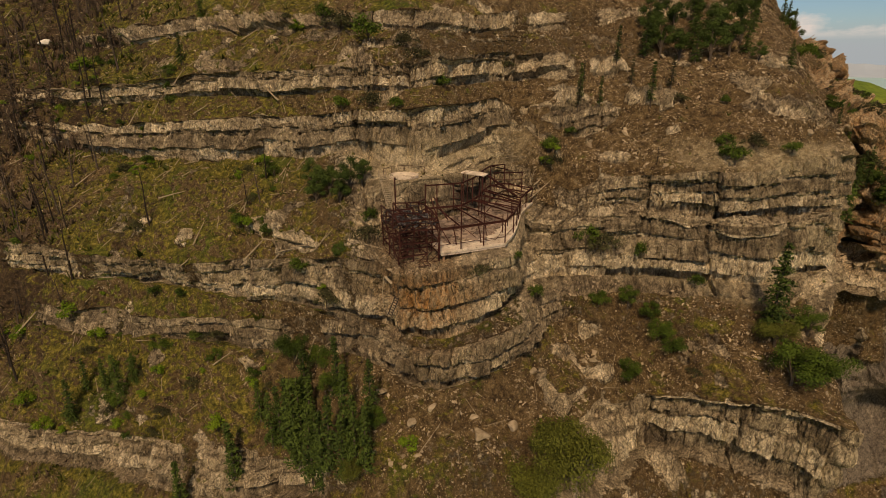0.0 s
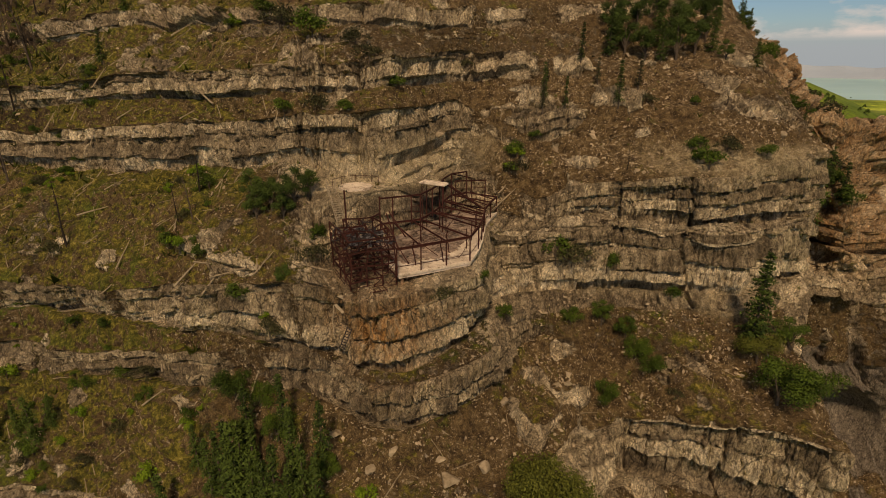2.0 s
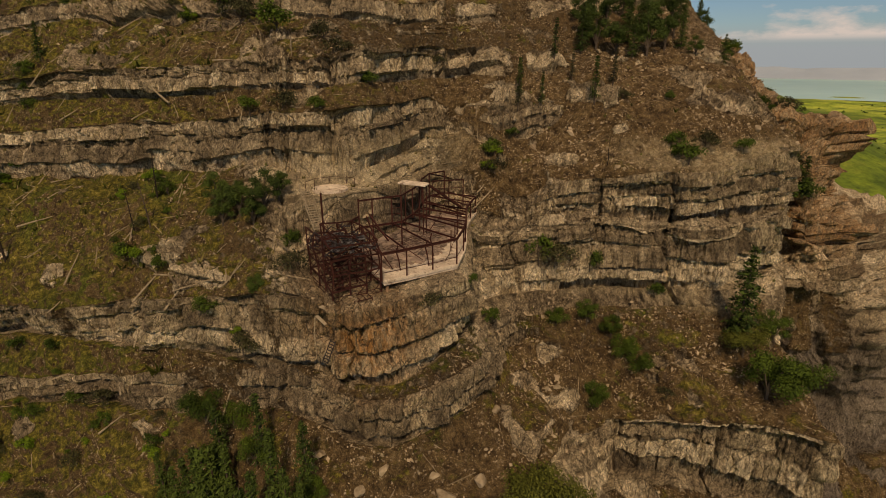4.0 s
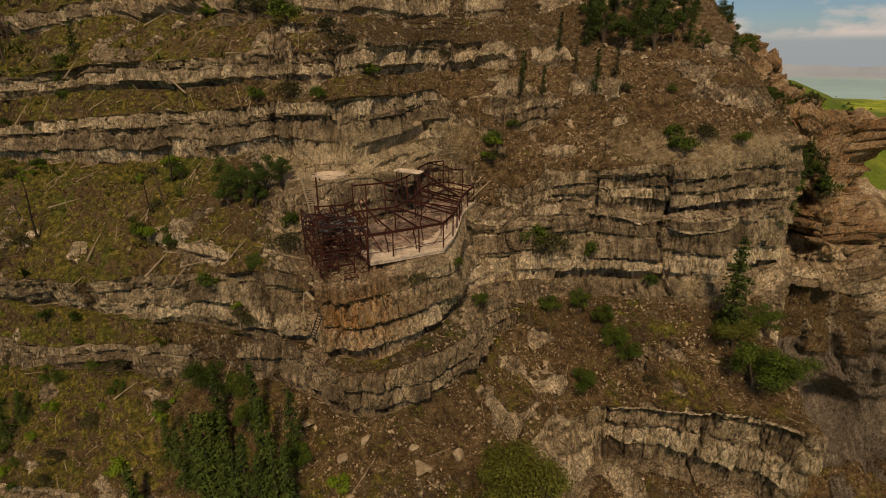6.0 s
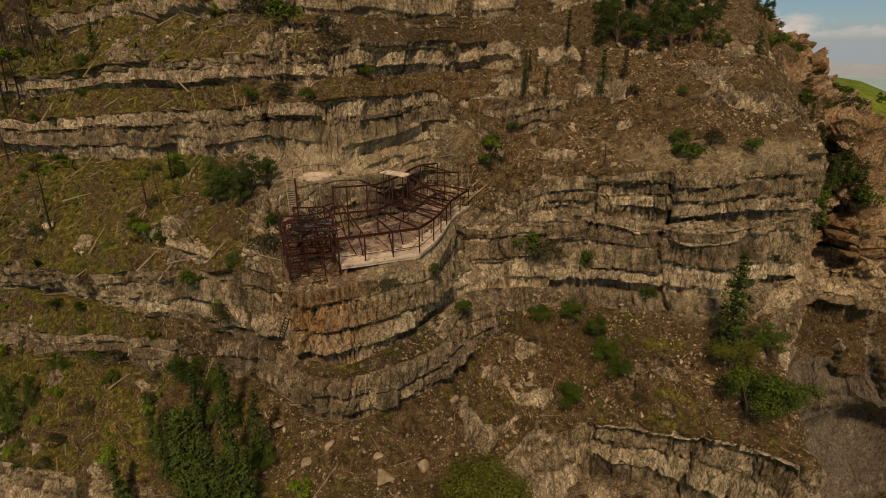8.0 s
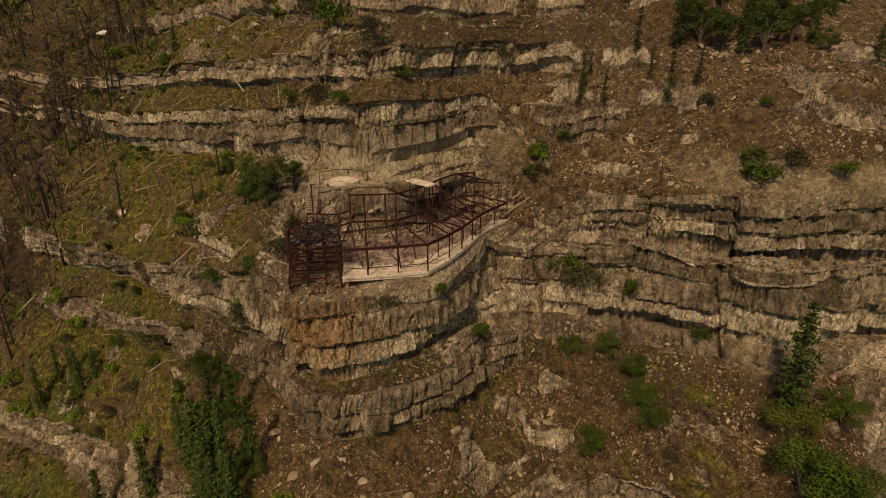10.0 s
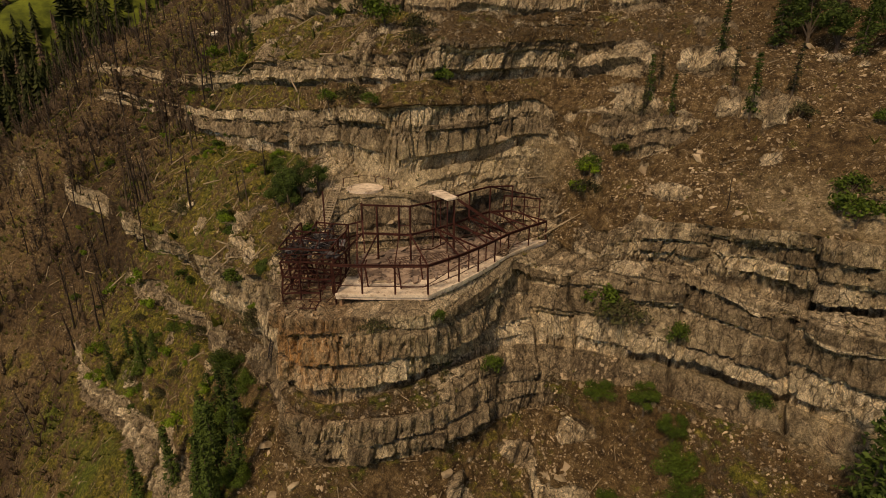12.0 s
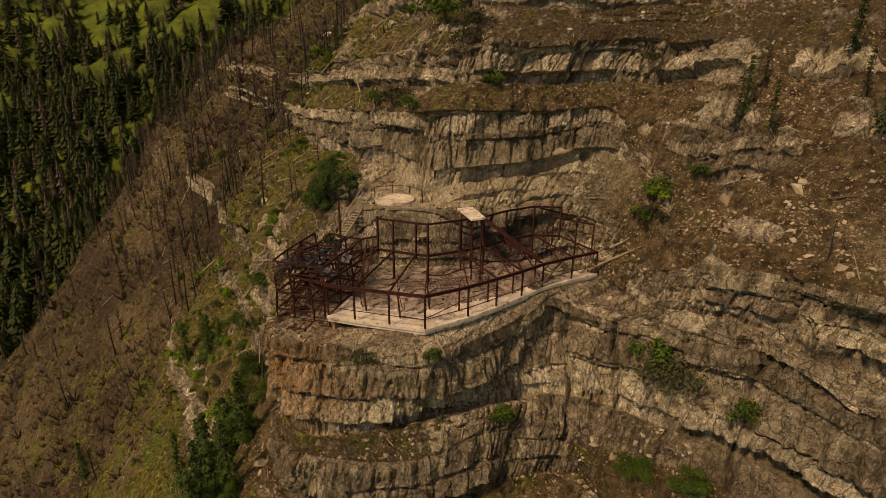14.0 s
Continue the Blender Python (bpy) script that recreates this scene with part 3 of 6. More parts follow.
def build_hillside():
    net = np.stack([l[2] for l in LINES])                      # line, station, xyz
    bare = np.stack([l[1] for l in LINES])
    kinds = [l[0] for l in LINES]
    # columns: fine where the camera passes near, coarse far off
    ts = [0.0]
    for s in range(STATIONS - 1):
        d = max(np.linalg.norm(net[k, s + 1] - net[k, s]) for k in range(4, 14))
        fine = 0.23 if 7 <= s <= 19 else (0.36 if 3 <= s <= 21 else (0.55 if s in (2, 22, 23) else 1.6))
        n = max(4, int(d / fine))
        ts += [s + (k + 1) / n for k in range(n)]
    ts = np.array(ts)
    L = spline(net.transpose(1, 0, 2), ts).transpose(1, 0, 2)   # line, column, xyz
    B = np.stack([np.interp(ts, np.arange(STATIONS), b) for b in bare])
    # brinks and feet wander: the walls grow, break off and set in again along the slope
    run = run_of(L[7])
    calm = 1 - 0.85 * np.exp(-((ts - 10.5) / 2.2) ** 4)
    for k in range(2, len(LINES) - 2):
        zero = 0 * run
        L[k][:, 2] += calm * (0.5 * fbm(run / 9.0, zero + 3.7 * k, zero, 3, 300 + k))
        L[k][:, 1] += calm * (0.8 * fbm(run / 11.0, zero + 2.9 * (k // 2), zero, 3, 400) + 0.5 * fbm(run / 3.5, zero + k, zero, 2, 430))
        if kinds[k] == "cliff":
            B[k] *= np.clip(1.0 + 0.9 * calm * fbm(run / 10.0, zero + 5.1 * k, zero, 3, 500), np.where((ts > 14) & (ts < 21.5) & (k < 9) | (ts > 3) & (ts < 12) & (k > 8), 0.82, 0.3), 1.1)
    rows, rock, cut, tier, high = [], [], [], [], []
    for k in range(len(LINES) - 1):
        d = np.percentile(np.linalg.norm(L[k + 1] - L[k], axis=1)[(ts > 3) & (ts < 20)], 70)
        n = max(3, int(d / (0.2 if 3 <= k <= 14 else 0.42)))
        if k <= 1 or k >= 16:
            n = max(8, int(d / 1.5))
        for j in range(n):
            f = j / n
            rows.append(L[k] * (1 - f) + L[k + 1] * f)
            rock.append(B[k])
            cut.append(np.full(len(ts), f if kinds[k] == "cliff" else -1.0))
            tier.append(np.full(len(ts), k))
            high.append(np.maximum(0.5, L[k + 1][:, 2] - L[k][:, 2]))
    rows.append(L[-1]); rock.append(B[-1]); cut.append(np.full(len(ts), -1.0)); tier.append(np.full(len(ts), len(LINES) - 1)); high.append(np.ones(len(ts)))
    P, rock, cut, tier, high = np.stack(rows), np.stack(rock), np.stack(cut), np.stack(tier), np.stack(high)
    # soften the change between bare and grown bands, and the sharp folds
    for _ in range(2):
        Q = P.copy()
        Q[1:-1] = 0.25 * P[:-2] + 0.5 * P[1:-1] + 0.25 * P[2:]
        P = np.where((cut < 0)[..., None], Q, P)
    bareness = rock.copy()
    du = np.gradient(P, axis=1)
    dv = np.gradient(P, axis=0)
    N = np.cross(du, dv)
    N /= np.linalg.norm(N, axis=2, keepdims=True) + 1e-9
    for _ in range(6):
        N[1:-1] = (N[:-2] + N[1:-1] + N[2:]) / 3
        N[:, 1:-1] = (N[:, :-2] + N[:, 1:-1] + N[:, 2:]) / 3
    N /= np.linalg.norm(N, axis=2, keepdims=True) + 1e-9
    x, y, z = P[..., 0], P[..., 1], P[..., 2]
    s = run_of(L[7])[None, :] + 0 * x
    far = np.clip((np.abs(ts - 12) - 9) / 4, 0, 1)[None, :]
    # hard beds of uneven thickness with soft, undercut partings, split into blocks by upright joints
    zb = z - 0.03 * x + 0.35 * fbm(x / 18, y / 18, z / 12, 3, 11)
    edges, soft = [-240.0], []
    while edges[-1] < 200:
        edges.append(edges[-1] + GROW.choice([0.7, 1.1, 1.7, 2.5], p=[0.24, 0.32, 0.28, 0.16]))
        soft.append(0.0)
    bed = np.clip(np.searchsorted(edges, zb) - 1, 0, len(edges) - 2)
    edges = np.array(edges)
    thick = edges[bed + 1] - edges[bed]
    fz = (zb - edges[bed]) / thick
    # in each wall the beds follow its foot and brink: a soft parting at the foot, massive beds over it
    bounds = np.array([1.5, 2.6, 3.5, 4.3, 5.0, 5.7, 6.4, 7.1, 7.7, 9.3, 11.1, 12.5, 13.3, 14.2, 15.1, 15.9, 17.3, 18.6, 19.7, 20.5, 21.3, 22.4, 23.5])
    tp = ts[None, :] + 0.12 * fbm(s / 4.0, z / 4.0, 0 * s, 2, 17)
    panel = np.searchsorted(bounds, tp)
    pace = np.gradient(run_of(L[7]), ts)[None, :]
    seam = np.abs(tp - bounds[np.argmin(np.abs(tp[..., None] - bounds), axis=-1)]) * pace
    shift = (hash3(panel, tier, 0 * panel, 18) - 0.5) * 0.3 * np.clip(cut * 4, 0, 1)
    wavy = np.clip(cut + shift + 0.04 * fbm(s / 7.0, cut * 2.0, tier * 1.7, 3, 19), 0, 0.9999)
    for k in range(len(LINES) - 1):
        if kinds[k] != "cliff":
            continue
        tall = np.median(high[tier == k])
        cuts, weakness = [0.0, min(0.3, 0.9 / tall)], [1.15]
        count = max(1, int(round(tall / 2.3)))
        for j in range(count):
            cuts.append(cuts[1] + (1 - cuts[1]) * (j + 1 + GROW.uniform(-0.28, 0.28) * (j < count - 1)) / count)
            weakness.append(0.0)
            if j < count - 1:
                cuts.append(cuts[-1] + 0.35 / tall)
                weakness.append(GROW.uniform(0.2, 0.75))
        cuts[-1] = 1.0
        here = (cut >= 0) & (tier == k)
        n = np.clip(np.searchsorted(cuts, wavy[here], side="right") - 1, 0, len(weakness) - 1)
        lo, hi = np.array(cuts)[n], np.array(cuts)[n + 1]
        bed[here] = len(soft) + n
        thick[here] = (hi - lo) * high[here]
        fz[here] = (wavy[here] - lo) / (hi - lo)
        soft += weakness
    soft = np.array(soft)
    zero = np.zeros_like(bed)
    along = fbm(s / 13.0, bed * 3.7, 0 * s, 3, 25)
    weak = soft[bed] * np.clip(0.45 + 1.2 * along + 0.7 * (hash3(panel, bed, zero, 28) - 0.4), 0, 1.25)
    jut = (hash3(bed, panel, zero, 3) - 0.5) * 0.9 * (soft[bed] == 0) + 0.3 * along
    width = 0.8 + 2.4 * hash3(bed, zero, zero, 4) * np.minimum(1.5, thick + 0.2)
    su = (s + 0.6 * fbm(x / 2.5, y / 2.5, z / 2.5, 3, 21)) / width + 7.3 * hash3(bed, zero, zero, 5)
    block = np.floor(su)
    fu = su - block
    lot = hash3(block, bed, zero, 6)
    blk = (lot - 0.5) * 0.45 - 0.6 * (lot > 0.94)
    upright = np.clip(1 - np.minimum(fu, 1 - fu) * width / 0.22, 0, 1) * (hash3(block, bed, zero, 9) > 0.25)
    level = np.clip(1 - np.minimum(fz, 1 - fz) * thick / 0.16, 0, 1) * np.clip(0.35 + 1.1 * fbm(s / 6.0, bed * 5.3, 0 * s, 2, 27), 0, 1) * (cut < 0)
    # master joints run on through many beds
    mu = s / 3.7 + 0.55 * fbm(s / 9.0, zb / 8.0, 0 * s, 3, 29)
    cleft = np.clip(1 - np.abs(mu - np.round(mu)) * 3.7 / 0.32, 0, 1) * np.clip(hash3(np.round(mu), zero, zero, 12) * 1.6 - 0.5, 0, 1)
    fine_u = np.floor((s + 0.25 * fbm(x, y, z, 2, 23)) / 0.62 + 3.1 * hash3(bed, zero, zero, 15))
    chip = hash3(fine_u, np.floor(zb / 0.8), zero, 16) - 0.5
    # each bed overhangs at its foot and is worn back at its brink
    profile = (0.42 - fz) * 0.22 * np.minimum(thick, 2.0) - 0.3 * np.clip((fz - 0.78) / 0.22, 0, 1) ** 2
    flute = np.abs(fbm(s / 0.9, zb / 5.0, bed * 1.3, 3, 35))
    blocky = jut + blk + profile * (soft[bed] == 0) - weak + 0.13 * chip - 0.5 * upright - 0.4 * level - 1.0 * cleft - 0.42 * np.clip(0.25 - flute, 0, 1) / 0.25
    blocky = blocky - np.where(np.isin(panel, (9, 12, 13, 16)), 1.3, 0.45) * np.clip(1 - seam / 0.55, 0, 1)
    blocky = blocky + 0.2 * fbm(x / 2.0, y / 2.0, z / 1.6, 4, 31, 0.6)
    tone = np.clip(0.5 + 0.75 * (hash3(bed, zero, zero, 33) - 0.5) + 0.7 * (hash3(block, bed, zero, 34) - 0.5) + 0.35 * chip, 0, 1)
    # big upright buttresses and clefts in the rock walls
    blocky = blocky + 1.1 * fbm(s / 6.0, zb / 22.0, 0 * s, 3, 41, 0.6)
    blocky = blocky + 3.4 * np.clip(ts - 20.8, 0, 1)[None, :] * fbm(s / 10.0, zb / 13.0, 0 * s, 5, 45, 0.62)
    # small outcrops in the scree
    crop = np.clip((fbm(x / 7, y / 7, z / 4.5, 3, 81) - 0.36) * 3.5, 0, 1) * np.clip((ts - 2.5) / 2, 0, 1)[None, :]
    bareness = np.maximum(bareness, 0.75 * crop)
    c = np.clip(bareness * 1.5 - 0.3, 0, 1)
    stones = np.abs(fbm(x / 1.3, y / 1.3, z / 1.3, 3, 61, 0.6))
    rubble = 0.9 * fbm(x / 6, y / 6, z / 6, 4, 51, 0.55) - 0.45 * stones + 0.1 * fbm(x * 2.2, y * 2.2, z * 2.2, 2, 67)
    # a hollow at the foot of each wall, a proud lip at its brink
    hollow = np.where(cut >= 0, -0.5 * np.exp(-(cut / 0.1) ** 2) + 0.3 * np.exp(-((1 - cut) / 0.25) ** 2), 0)
    amount = c * blocky + (1 - c) * rubble * 0.8 + c * hollow
    # the flat bench that carries the terrace stays level
    terrace = np.exp(-(((x - 4) / 13) ** 2 + ((y - 71) / 15) ** 2) ** 2) * (np.abs(z - 2.2) < 3)
    terrace = np.maximum(terrace, np.exp(-(((x + 4) / 8) ** 2 + ((y - 74.5) / 5) ** 2) ** 2) * (np.abs(z - 7.5) < 3))
    amount = amount * (1 - 0.85 * terrace) * (1 + 1.2 * far)
    amount = amount + (1 - c) * 1.6 * far * fbm(x / 9, y / 9, z / 9, 4, 57)
    P = P + N * amount[..., None]
    # hollows washed out of the gorge wall
    for cx, cy, cz, r, push in ((96, 91, -57, 10.0, (7.0, 17.0, 3.0)), (86, 102, -36, 4.5, (3.0, 5.0, 1.0))):
        d2 = ((P[..., 0] - cx) / r) ** 2 + ((P[..., 1] - cy) / r) ** 2 + ((P[..., 2] - cz) / r) ** 2
        P = P + np.array(push) * np.exp(-d2)[..., None]
    # levelled ground: the floor of the ruin, and the small upper terrace with the pad
    x, y, z = P[..., 0], P[..., 1], P[..., 2]
    lat, lon = (x - 6.0) * 0.94 - (y - 72.0) * 0.35, (x - 6.0) * 0.35 + (y - 72.0) * 0.94
    w = np.exp(-(lat / 4.6) ** 8 - (lon / 11.0) ** 8) * np.clip((5.5 - z) / 1.5, 0, 1) * (z > -1.5)
    P[..., 2] = z * (1 - w) + (1.68 + 0.05 * fbm(x, y, z, 2, 77)) * w
    w = np.exp(-((x + 4.2) / 5.6) ** 6 - ((y - 73.9) / 3.3) ** 6) * np.clip((11.5 - z) / 1.5, 0, 1) * np.clip((z - 4.0) / 2, 0, 1)
    P[..., 2] = P[..., 2] * (1 - w) + 7.86 * w
    nv, nu = P.shape[:2]
    idx = np.arange(nv * nu).reshape(nv, nu)
    quads = np.stack([idx[:-1, :-1], idx[:-1, 1:], idx[1:, 1:], idx[1:, :-1]], -1).reshape(-1, 4)
    me = bpy.data.meshes.new("hillside")
    me.vertices.add(nv * nu)
    me.vertices.foreach_set("co", P.reshape(-1).astype(np.float32))
    me.loops.add(quads.size)
    me.loops.foreach_set("vertex_index", quads.reshape(-1).astype(np.int32))
    me.polygons.add(len(quads))
    me.polygons.foreach_set("loop_start", (np.arange(len(quads)) * 4).astype(np.int32))
    me.polygons.foreach_set("use_smooth", np.zeros(len(quads), bool))
    me.update(calc_edges=True)
    slope_n = np.cross(np.gradient(P, axis=1), np.gradient(P, axis=0))
    slope_n /= np.linalg.norm(slope_n, axis=2, keepdims=True) + 1e-9
    up = slope_n[..., 2]
    west = np.clip((-8 - x) / 30, 0, 1)
    grass = 0.3 + 0.5 * west + 0.3 * fbm(x / 11, y / 11, z / 11, 3, 71)
    grass = grass - 0.3 * np.clip((x - 8) / 20, 0, 1) * (z > -5)
    grass = grass - 0.5 * np.clip((-58 - x) / 40, 0, 1)
    pale = np.exp(-((x - 0.5) / 13) ** 4 - ((z - 10) / 3.0) ** 4) * (y > 70)
    pale = np.maximum(pale, 0.8 * np.exp(-((x - 47) / 12) ** 4 - ((z - 10.2) / 1.8) ** 4))
    pale = np.maximum(pale, 0.7 * np.exp(-((x - 38) / 13) ** 4 - ((z + 7.2) / 1.4) ** 4))
    soot = np.exp(-((x - 5.8) / 5.2) ** 4 - ((y - 77) / 6.5) ** 4 - ((z - 3.6) / 3.2) ** 4)
    ochre = np.exp(-((x + 2) / 5.5) ** 2 - ((z + 3.5) / 4.0) ** 2) * (y < 68) + 0.6 * np.clip((x - 66) / 14, 0, 1) * (y > 75) * np.clip((z + 24) / 10, 0, 1)
    for name, val in (("rock", np.clip(bareness * np.clip(1.8 - up, 0.5, 1) * 1.35, 0, 1)), ("grass", grass * np.clip(up * 1.6, 0, 1)), ("ochre", ochre), ("tone", tone), ("pale", pale), ("soot", soot), ("gorge_grey", np.clip((x - 62) / 16, 0, 1) * np.clip((-30 - z) / 10, 0, 1)), ("burnt", np.clip((-30 - x) / 45, 0, 1) * np.clip(0.75 + 0.8 * fbm(x / 18, y / 18, z / 18, 3, 87), 0, 1))):
        at = me.attributes.new(name, "FLOAT", "POINT")
        at.data.foreach_set("value", np.ascontiguousarray(val, dtype=np.float32).reshape(-1))
    me.materials.append(HILL)
    ob = new("hillside", me)
    tagged(ob, "steep brown limestone hillside with stepped ledges and scree", "hillside", kind="structure")
    return ob, P, up, ts


hillside, GROUND, UPNESS, COLUMNS = build_hillside()

# ---- plain, lake and far mountains ----
def sheet(name, pts, faces, mat, label, category):
    me = bpy.data.meshes.new(name)
    me.from_pydata(pts, [], faces)
    me.materials.append(mat)
    return tagged(new(name, me), label, category, kind="structure")


def build_far():
    n = 110
    pts, faces = [], []
    for i in range(n + 1):
        for j in range(n + 1):
            x, y = -2500 + 5500 * (i / n), -900 + 5900 * (j / n)
            drop = min(1.0, max(0.0, (-60 - x) / 120)) * min(1.0, max(0.0, (900 - y) / 300))
            pts.append((x, y, -112 + 7 * noise.noise(Vector((x / 260, y / 260, 0))) * min(1, max(0, (1900 - y) / 400)) - 160 * drop + 115 * math.exp(-((x - 450) / 200) ** 2 - ((y - 700) / 200) ** 2)))
    faces = [(i * (n + 1) + j, (i + 1) * (n + 1) + j, (i + 1) * (n + 1) + j + 1, i * (n + 1) + j + 1) for i in range(n) for j in range(n)]
    sheet("ground", pts, faces, PLAIN, "wide green valley plain running out to the lake", "plain")
    # lake and mountains lie in wide arcs round the valley
    def arc(radii, heights, m=110):
        pts, k = [], len(radii)
        for i in range(m + 1):
            a = radians(-25 + 140 * i / m)
            for r, h in zip(radii, heights(i / m)):
                pts.append((r * math.sin(a), r * math.cos(a), h))
        return pts, [(k * i + q, k * i + q + 1, k * i + k + q + 1, k * i + k + q) for i in range(m) for q in range(k - 1)]

    sheet("water", *arc((2250, 3200, 4300), lambda f: (-111, -111, -111)), LAKE, "pale turquoise lake in the far valley", "lake")

    def ridge(f):
        h = 74 + 30 * noise.fractal(Vector((f * 22, 3.1, 0)), 0.75, 2.0, 8)
        return -112, -112 + h * 0.55, -112 + h, -112

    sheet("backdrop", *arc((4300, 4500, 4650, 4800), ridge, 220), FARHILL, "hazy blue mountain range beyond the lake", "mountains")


def build_far_slope():
    """The wooded slope across the side valley to the west."""
    n, m = 70, 40
    foot = [(-300, -160, -250), (-262, 40, -210), (-252, 160, -150), (-240, 300, -80), (-200, 430, -20)]
    top = [(-760, -40, 60), (-720, 160, 90), (-620, 340, 120), (-480, 480, 150), (-360, 600, 170)]
    pts = []
    for i in range(n + 1):
        u = i / n * 4
        k = min(3, int(u))
        a = Vector(foot[k]).lerp(Vector(foot[k + 1]), u - k)
        b = Vector(top[k]).lerp(Vector(top[k + 1]), u - k)
        for j in range(m + 1):
            p = a.lerp(b, j / m)
            p.z += 14 * noise.fractal(p / 70, 0.8, 2.0, 4) * min(1, j / 4)
            pts.append(p)
    faces = [(i * (m + 1) + j, i * (m + 1) + j + 1, (i + 1) * (m + 1) + j + 1, (i + 1) * (m + 1) + j) for i in range(n) for j in range(m)]
    ob = sheet("far_slope", pts, faces, MEADOW, "grassy wooded slope across the side valley", "hillside")
    for f in ob.data.polygons:
        f.use_smooth = True
    return pts


build_far()
FAR_SLOPE = build_far_slope()

# ---- builders ----
def part(name, bm, mat, parent=None, label=""):
    me = bpy.data.meshes.new(name)
    bm.to_mesh(me)
    bm.free()
    me.materials.append(mat)
    ob = new(name, me)
    if parent is not None:
        ob.parent = parent
    return tagged(ob, label)


def raw(name, verts, faces, mat, parent=None, label="", smooth=False):
    """One mesh object from arrays: faces all of one size."""
    verts, faces = np.asarray(verts, np.float32), np.asarray(faces, np.int32)
    me = bpy.data.meshes.new(name)
    me.vertices.add(len(verts))
    me.vertices.foreach_set("co", verts.reshape(-1))
    me.loops.add(faces.size)
    me.loops.foreach_set("vertex_index", faces.reshape(-1))
    me.polygons.add(len(faces))
    me.polygons.foreach_set("loop_start", (np.arange(len(faces)) * faces.shape[1]).astype(np.int32))
    me.polygons.foreach_set("use_smooth", np.full(len(faces), smooth))
    me.update(calc_edges=True)
    me.materials.append(mat)
    ob = new(name, me)
    if parent is not None:
        ob.parent = parent
    return tagged(ob, label)


def thing(name, label, category, group=""):
    return tagged(new(name), label, category, group)


def bar(bm, a, b, w, h=None):
    """A squared bar from a to b."""
    a, b = Vector(a), Vector(b)
    d = b - a
    q = d.to_track_quat("Z", "Y").to_matrix().to_4x4()
    bmesh.ops.create_cube(bm, size=1, matrix=Matrix.Translation((a + b) / 2) @ q @ Matrix.Diagonal((w, h or w, d.length, 1)))


def ibar(bm, a, b, w, h):
    """A rolled steel section with two flanges and a web."""
    a, b = Vector(a), Vector(b)
    d = b - a
    q = d.to_track_quat("Z", "Y").to_matrix().to_4x4()
    m = Matrix.Translation((a + b) / 2) @ q
    for off, sx, sy in ((h / 2, w, h * 0.14), (-h / 2, w, h * 0.14), (0, w * 0.14, h)):
        bmesh.ops.create_cube(bm, size=1, matrix=m @ Matrix.Translation((0, off, 0)) @ Matrix.Diagonal((sx, sy, d.length, 1)))


def steel(name, parent, a, b, w=0.13, h=None, mat=None, rolled=True):
    bm = bmesh.new()
    (ibar if rolled else bar)(bm, a, b, w, h or w)
    return part(name, bm, mat or RUST, parent)


def bent(name, parent, pts, w=0.1, mat=None):
    """A post or bar that fire has bent, through pts."""
    bm = bmesh.new()
    for a, b in zip(pts, pts[1:]):
        bar(bm, a, b, w)
    return part(name, bm, mat or RUST, parent)


def tube(pts, radii, sides=6):
    """A tapered round limb through pts; verts and quads."""
    pts = [Vector(p) for p in pts]
    verts, quads = [], []
    for k, p in enumerate(pts):
        d = (pts[min(k + 1, len(pts) - 1)] - pts[max(k - 1, 0)]).normalized()
        a = d.orthogonal().normalized()
        b = d.cross(a)
        verts += [p + (a * math.cos(2 * math.pi * j / sides) + b * math.sin(2 * math.pi * j / sides)) * radii[k] for j in range(sides)]
    for k in range(len(pts) - 1):
        for j in range(sides):
            n = (j + 1) % sides
            quads.append((k * sides + j, k * sides + n, (k + 1) * sides + n, (k + 1) * sides + j))
    return [tuple(v) for v in verts], quads


# ---- terrace slab ----
SLAB_Z = 1.82
EDGE = [(-0.2, 59.6), (2.15, 60.45), (4.95, 61.6), (7.75, 62.8), (9.25, 66.7), (10.1, 69.8), (10.8, 73.0), (11.4, 75.9), (12.75, 79.4), (14.1, 82.3)]


def build_terrace():
    top = thing("terrace", "pale cracked concrete terrace slab on the cliff edge", "terrace")
    ring = EDGE + [(12.4, 83.0), (11.2, 79.7), (9.6, 76.0), (8.6, 72.2), (7.2, 69.2), (5.2, 66.4), (1.9, 65.0), (-1.6, 63.6)]
    bm = bmesh.new()
    lo = [bm.verts.new((x, y, SLAB_Z - 0.42)) for x, y in ring]
    hi = [bm.verts.new((x, y, SLAB_Z)) for x, y in ring]
    bm.faces.new(hi)
    bm.faces.new(lo[::-1])
    for k in range(len(ring)):
        n = (k + 1) % len(ring)
        bm.faces.new((lo[k], lo[n], hi[n], hi[k]))
    bmesh.ops.triangulate(bm, faces=bm.faces[:])
    bmesh.ops.bevel(bm, geom=[e for e in bm.edges if e.is_boundary is False and e.calc_face_angle(0) > 1.2], offset=0.03, segments=1, affect="EDGES")
    part("slab", bm, CONCRETE, top)
    for a, b in zip(EDGE, EDGE[1:]):
        bm = bmesh.new()
        bar(bm, (a[0], a[1], SLAB_Z + 0.02), (b[0], b[1], SLAB_Z + 0.02), 0.22, 0.26)
        part("kerb", bm, CONCRETE, top)
    # slab on a leg where it juts past the rock
    for k in (0,):
        bm = bmesh.new()
        x, y = EDGE[k][0] + 0.3, EDGE[k][1] + 0.5
        bar(bm, (x, y, 0.1), (x, y, SLAB_Z - 0.38), 0.3)
        part("pier", bm, STAINED, top)


build_terrace()

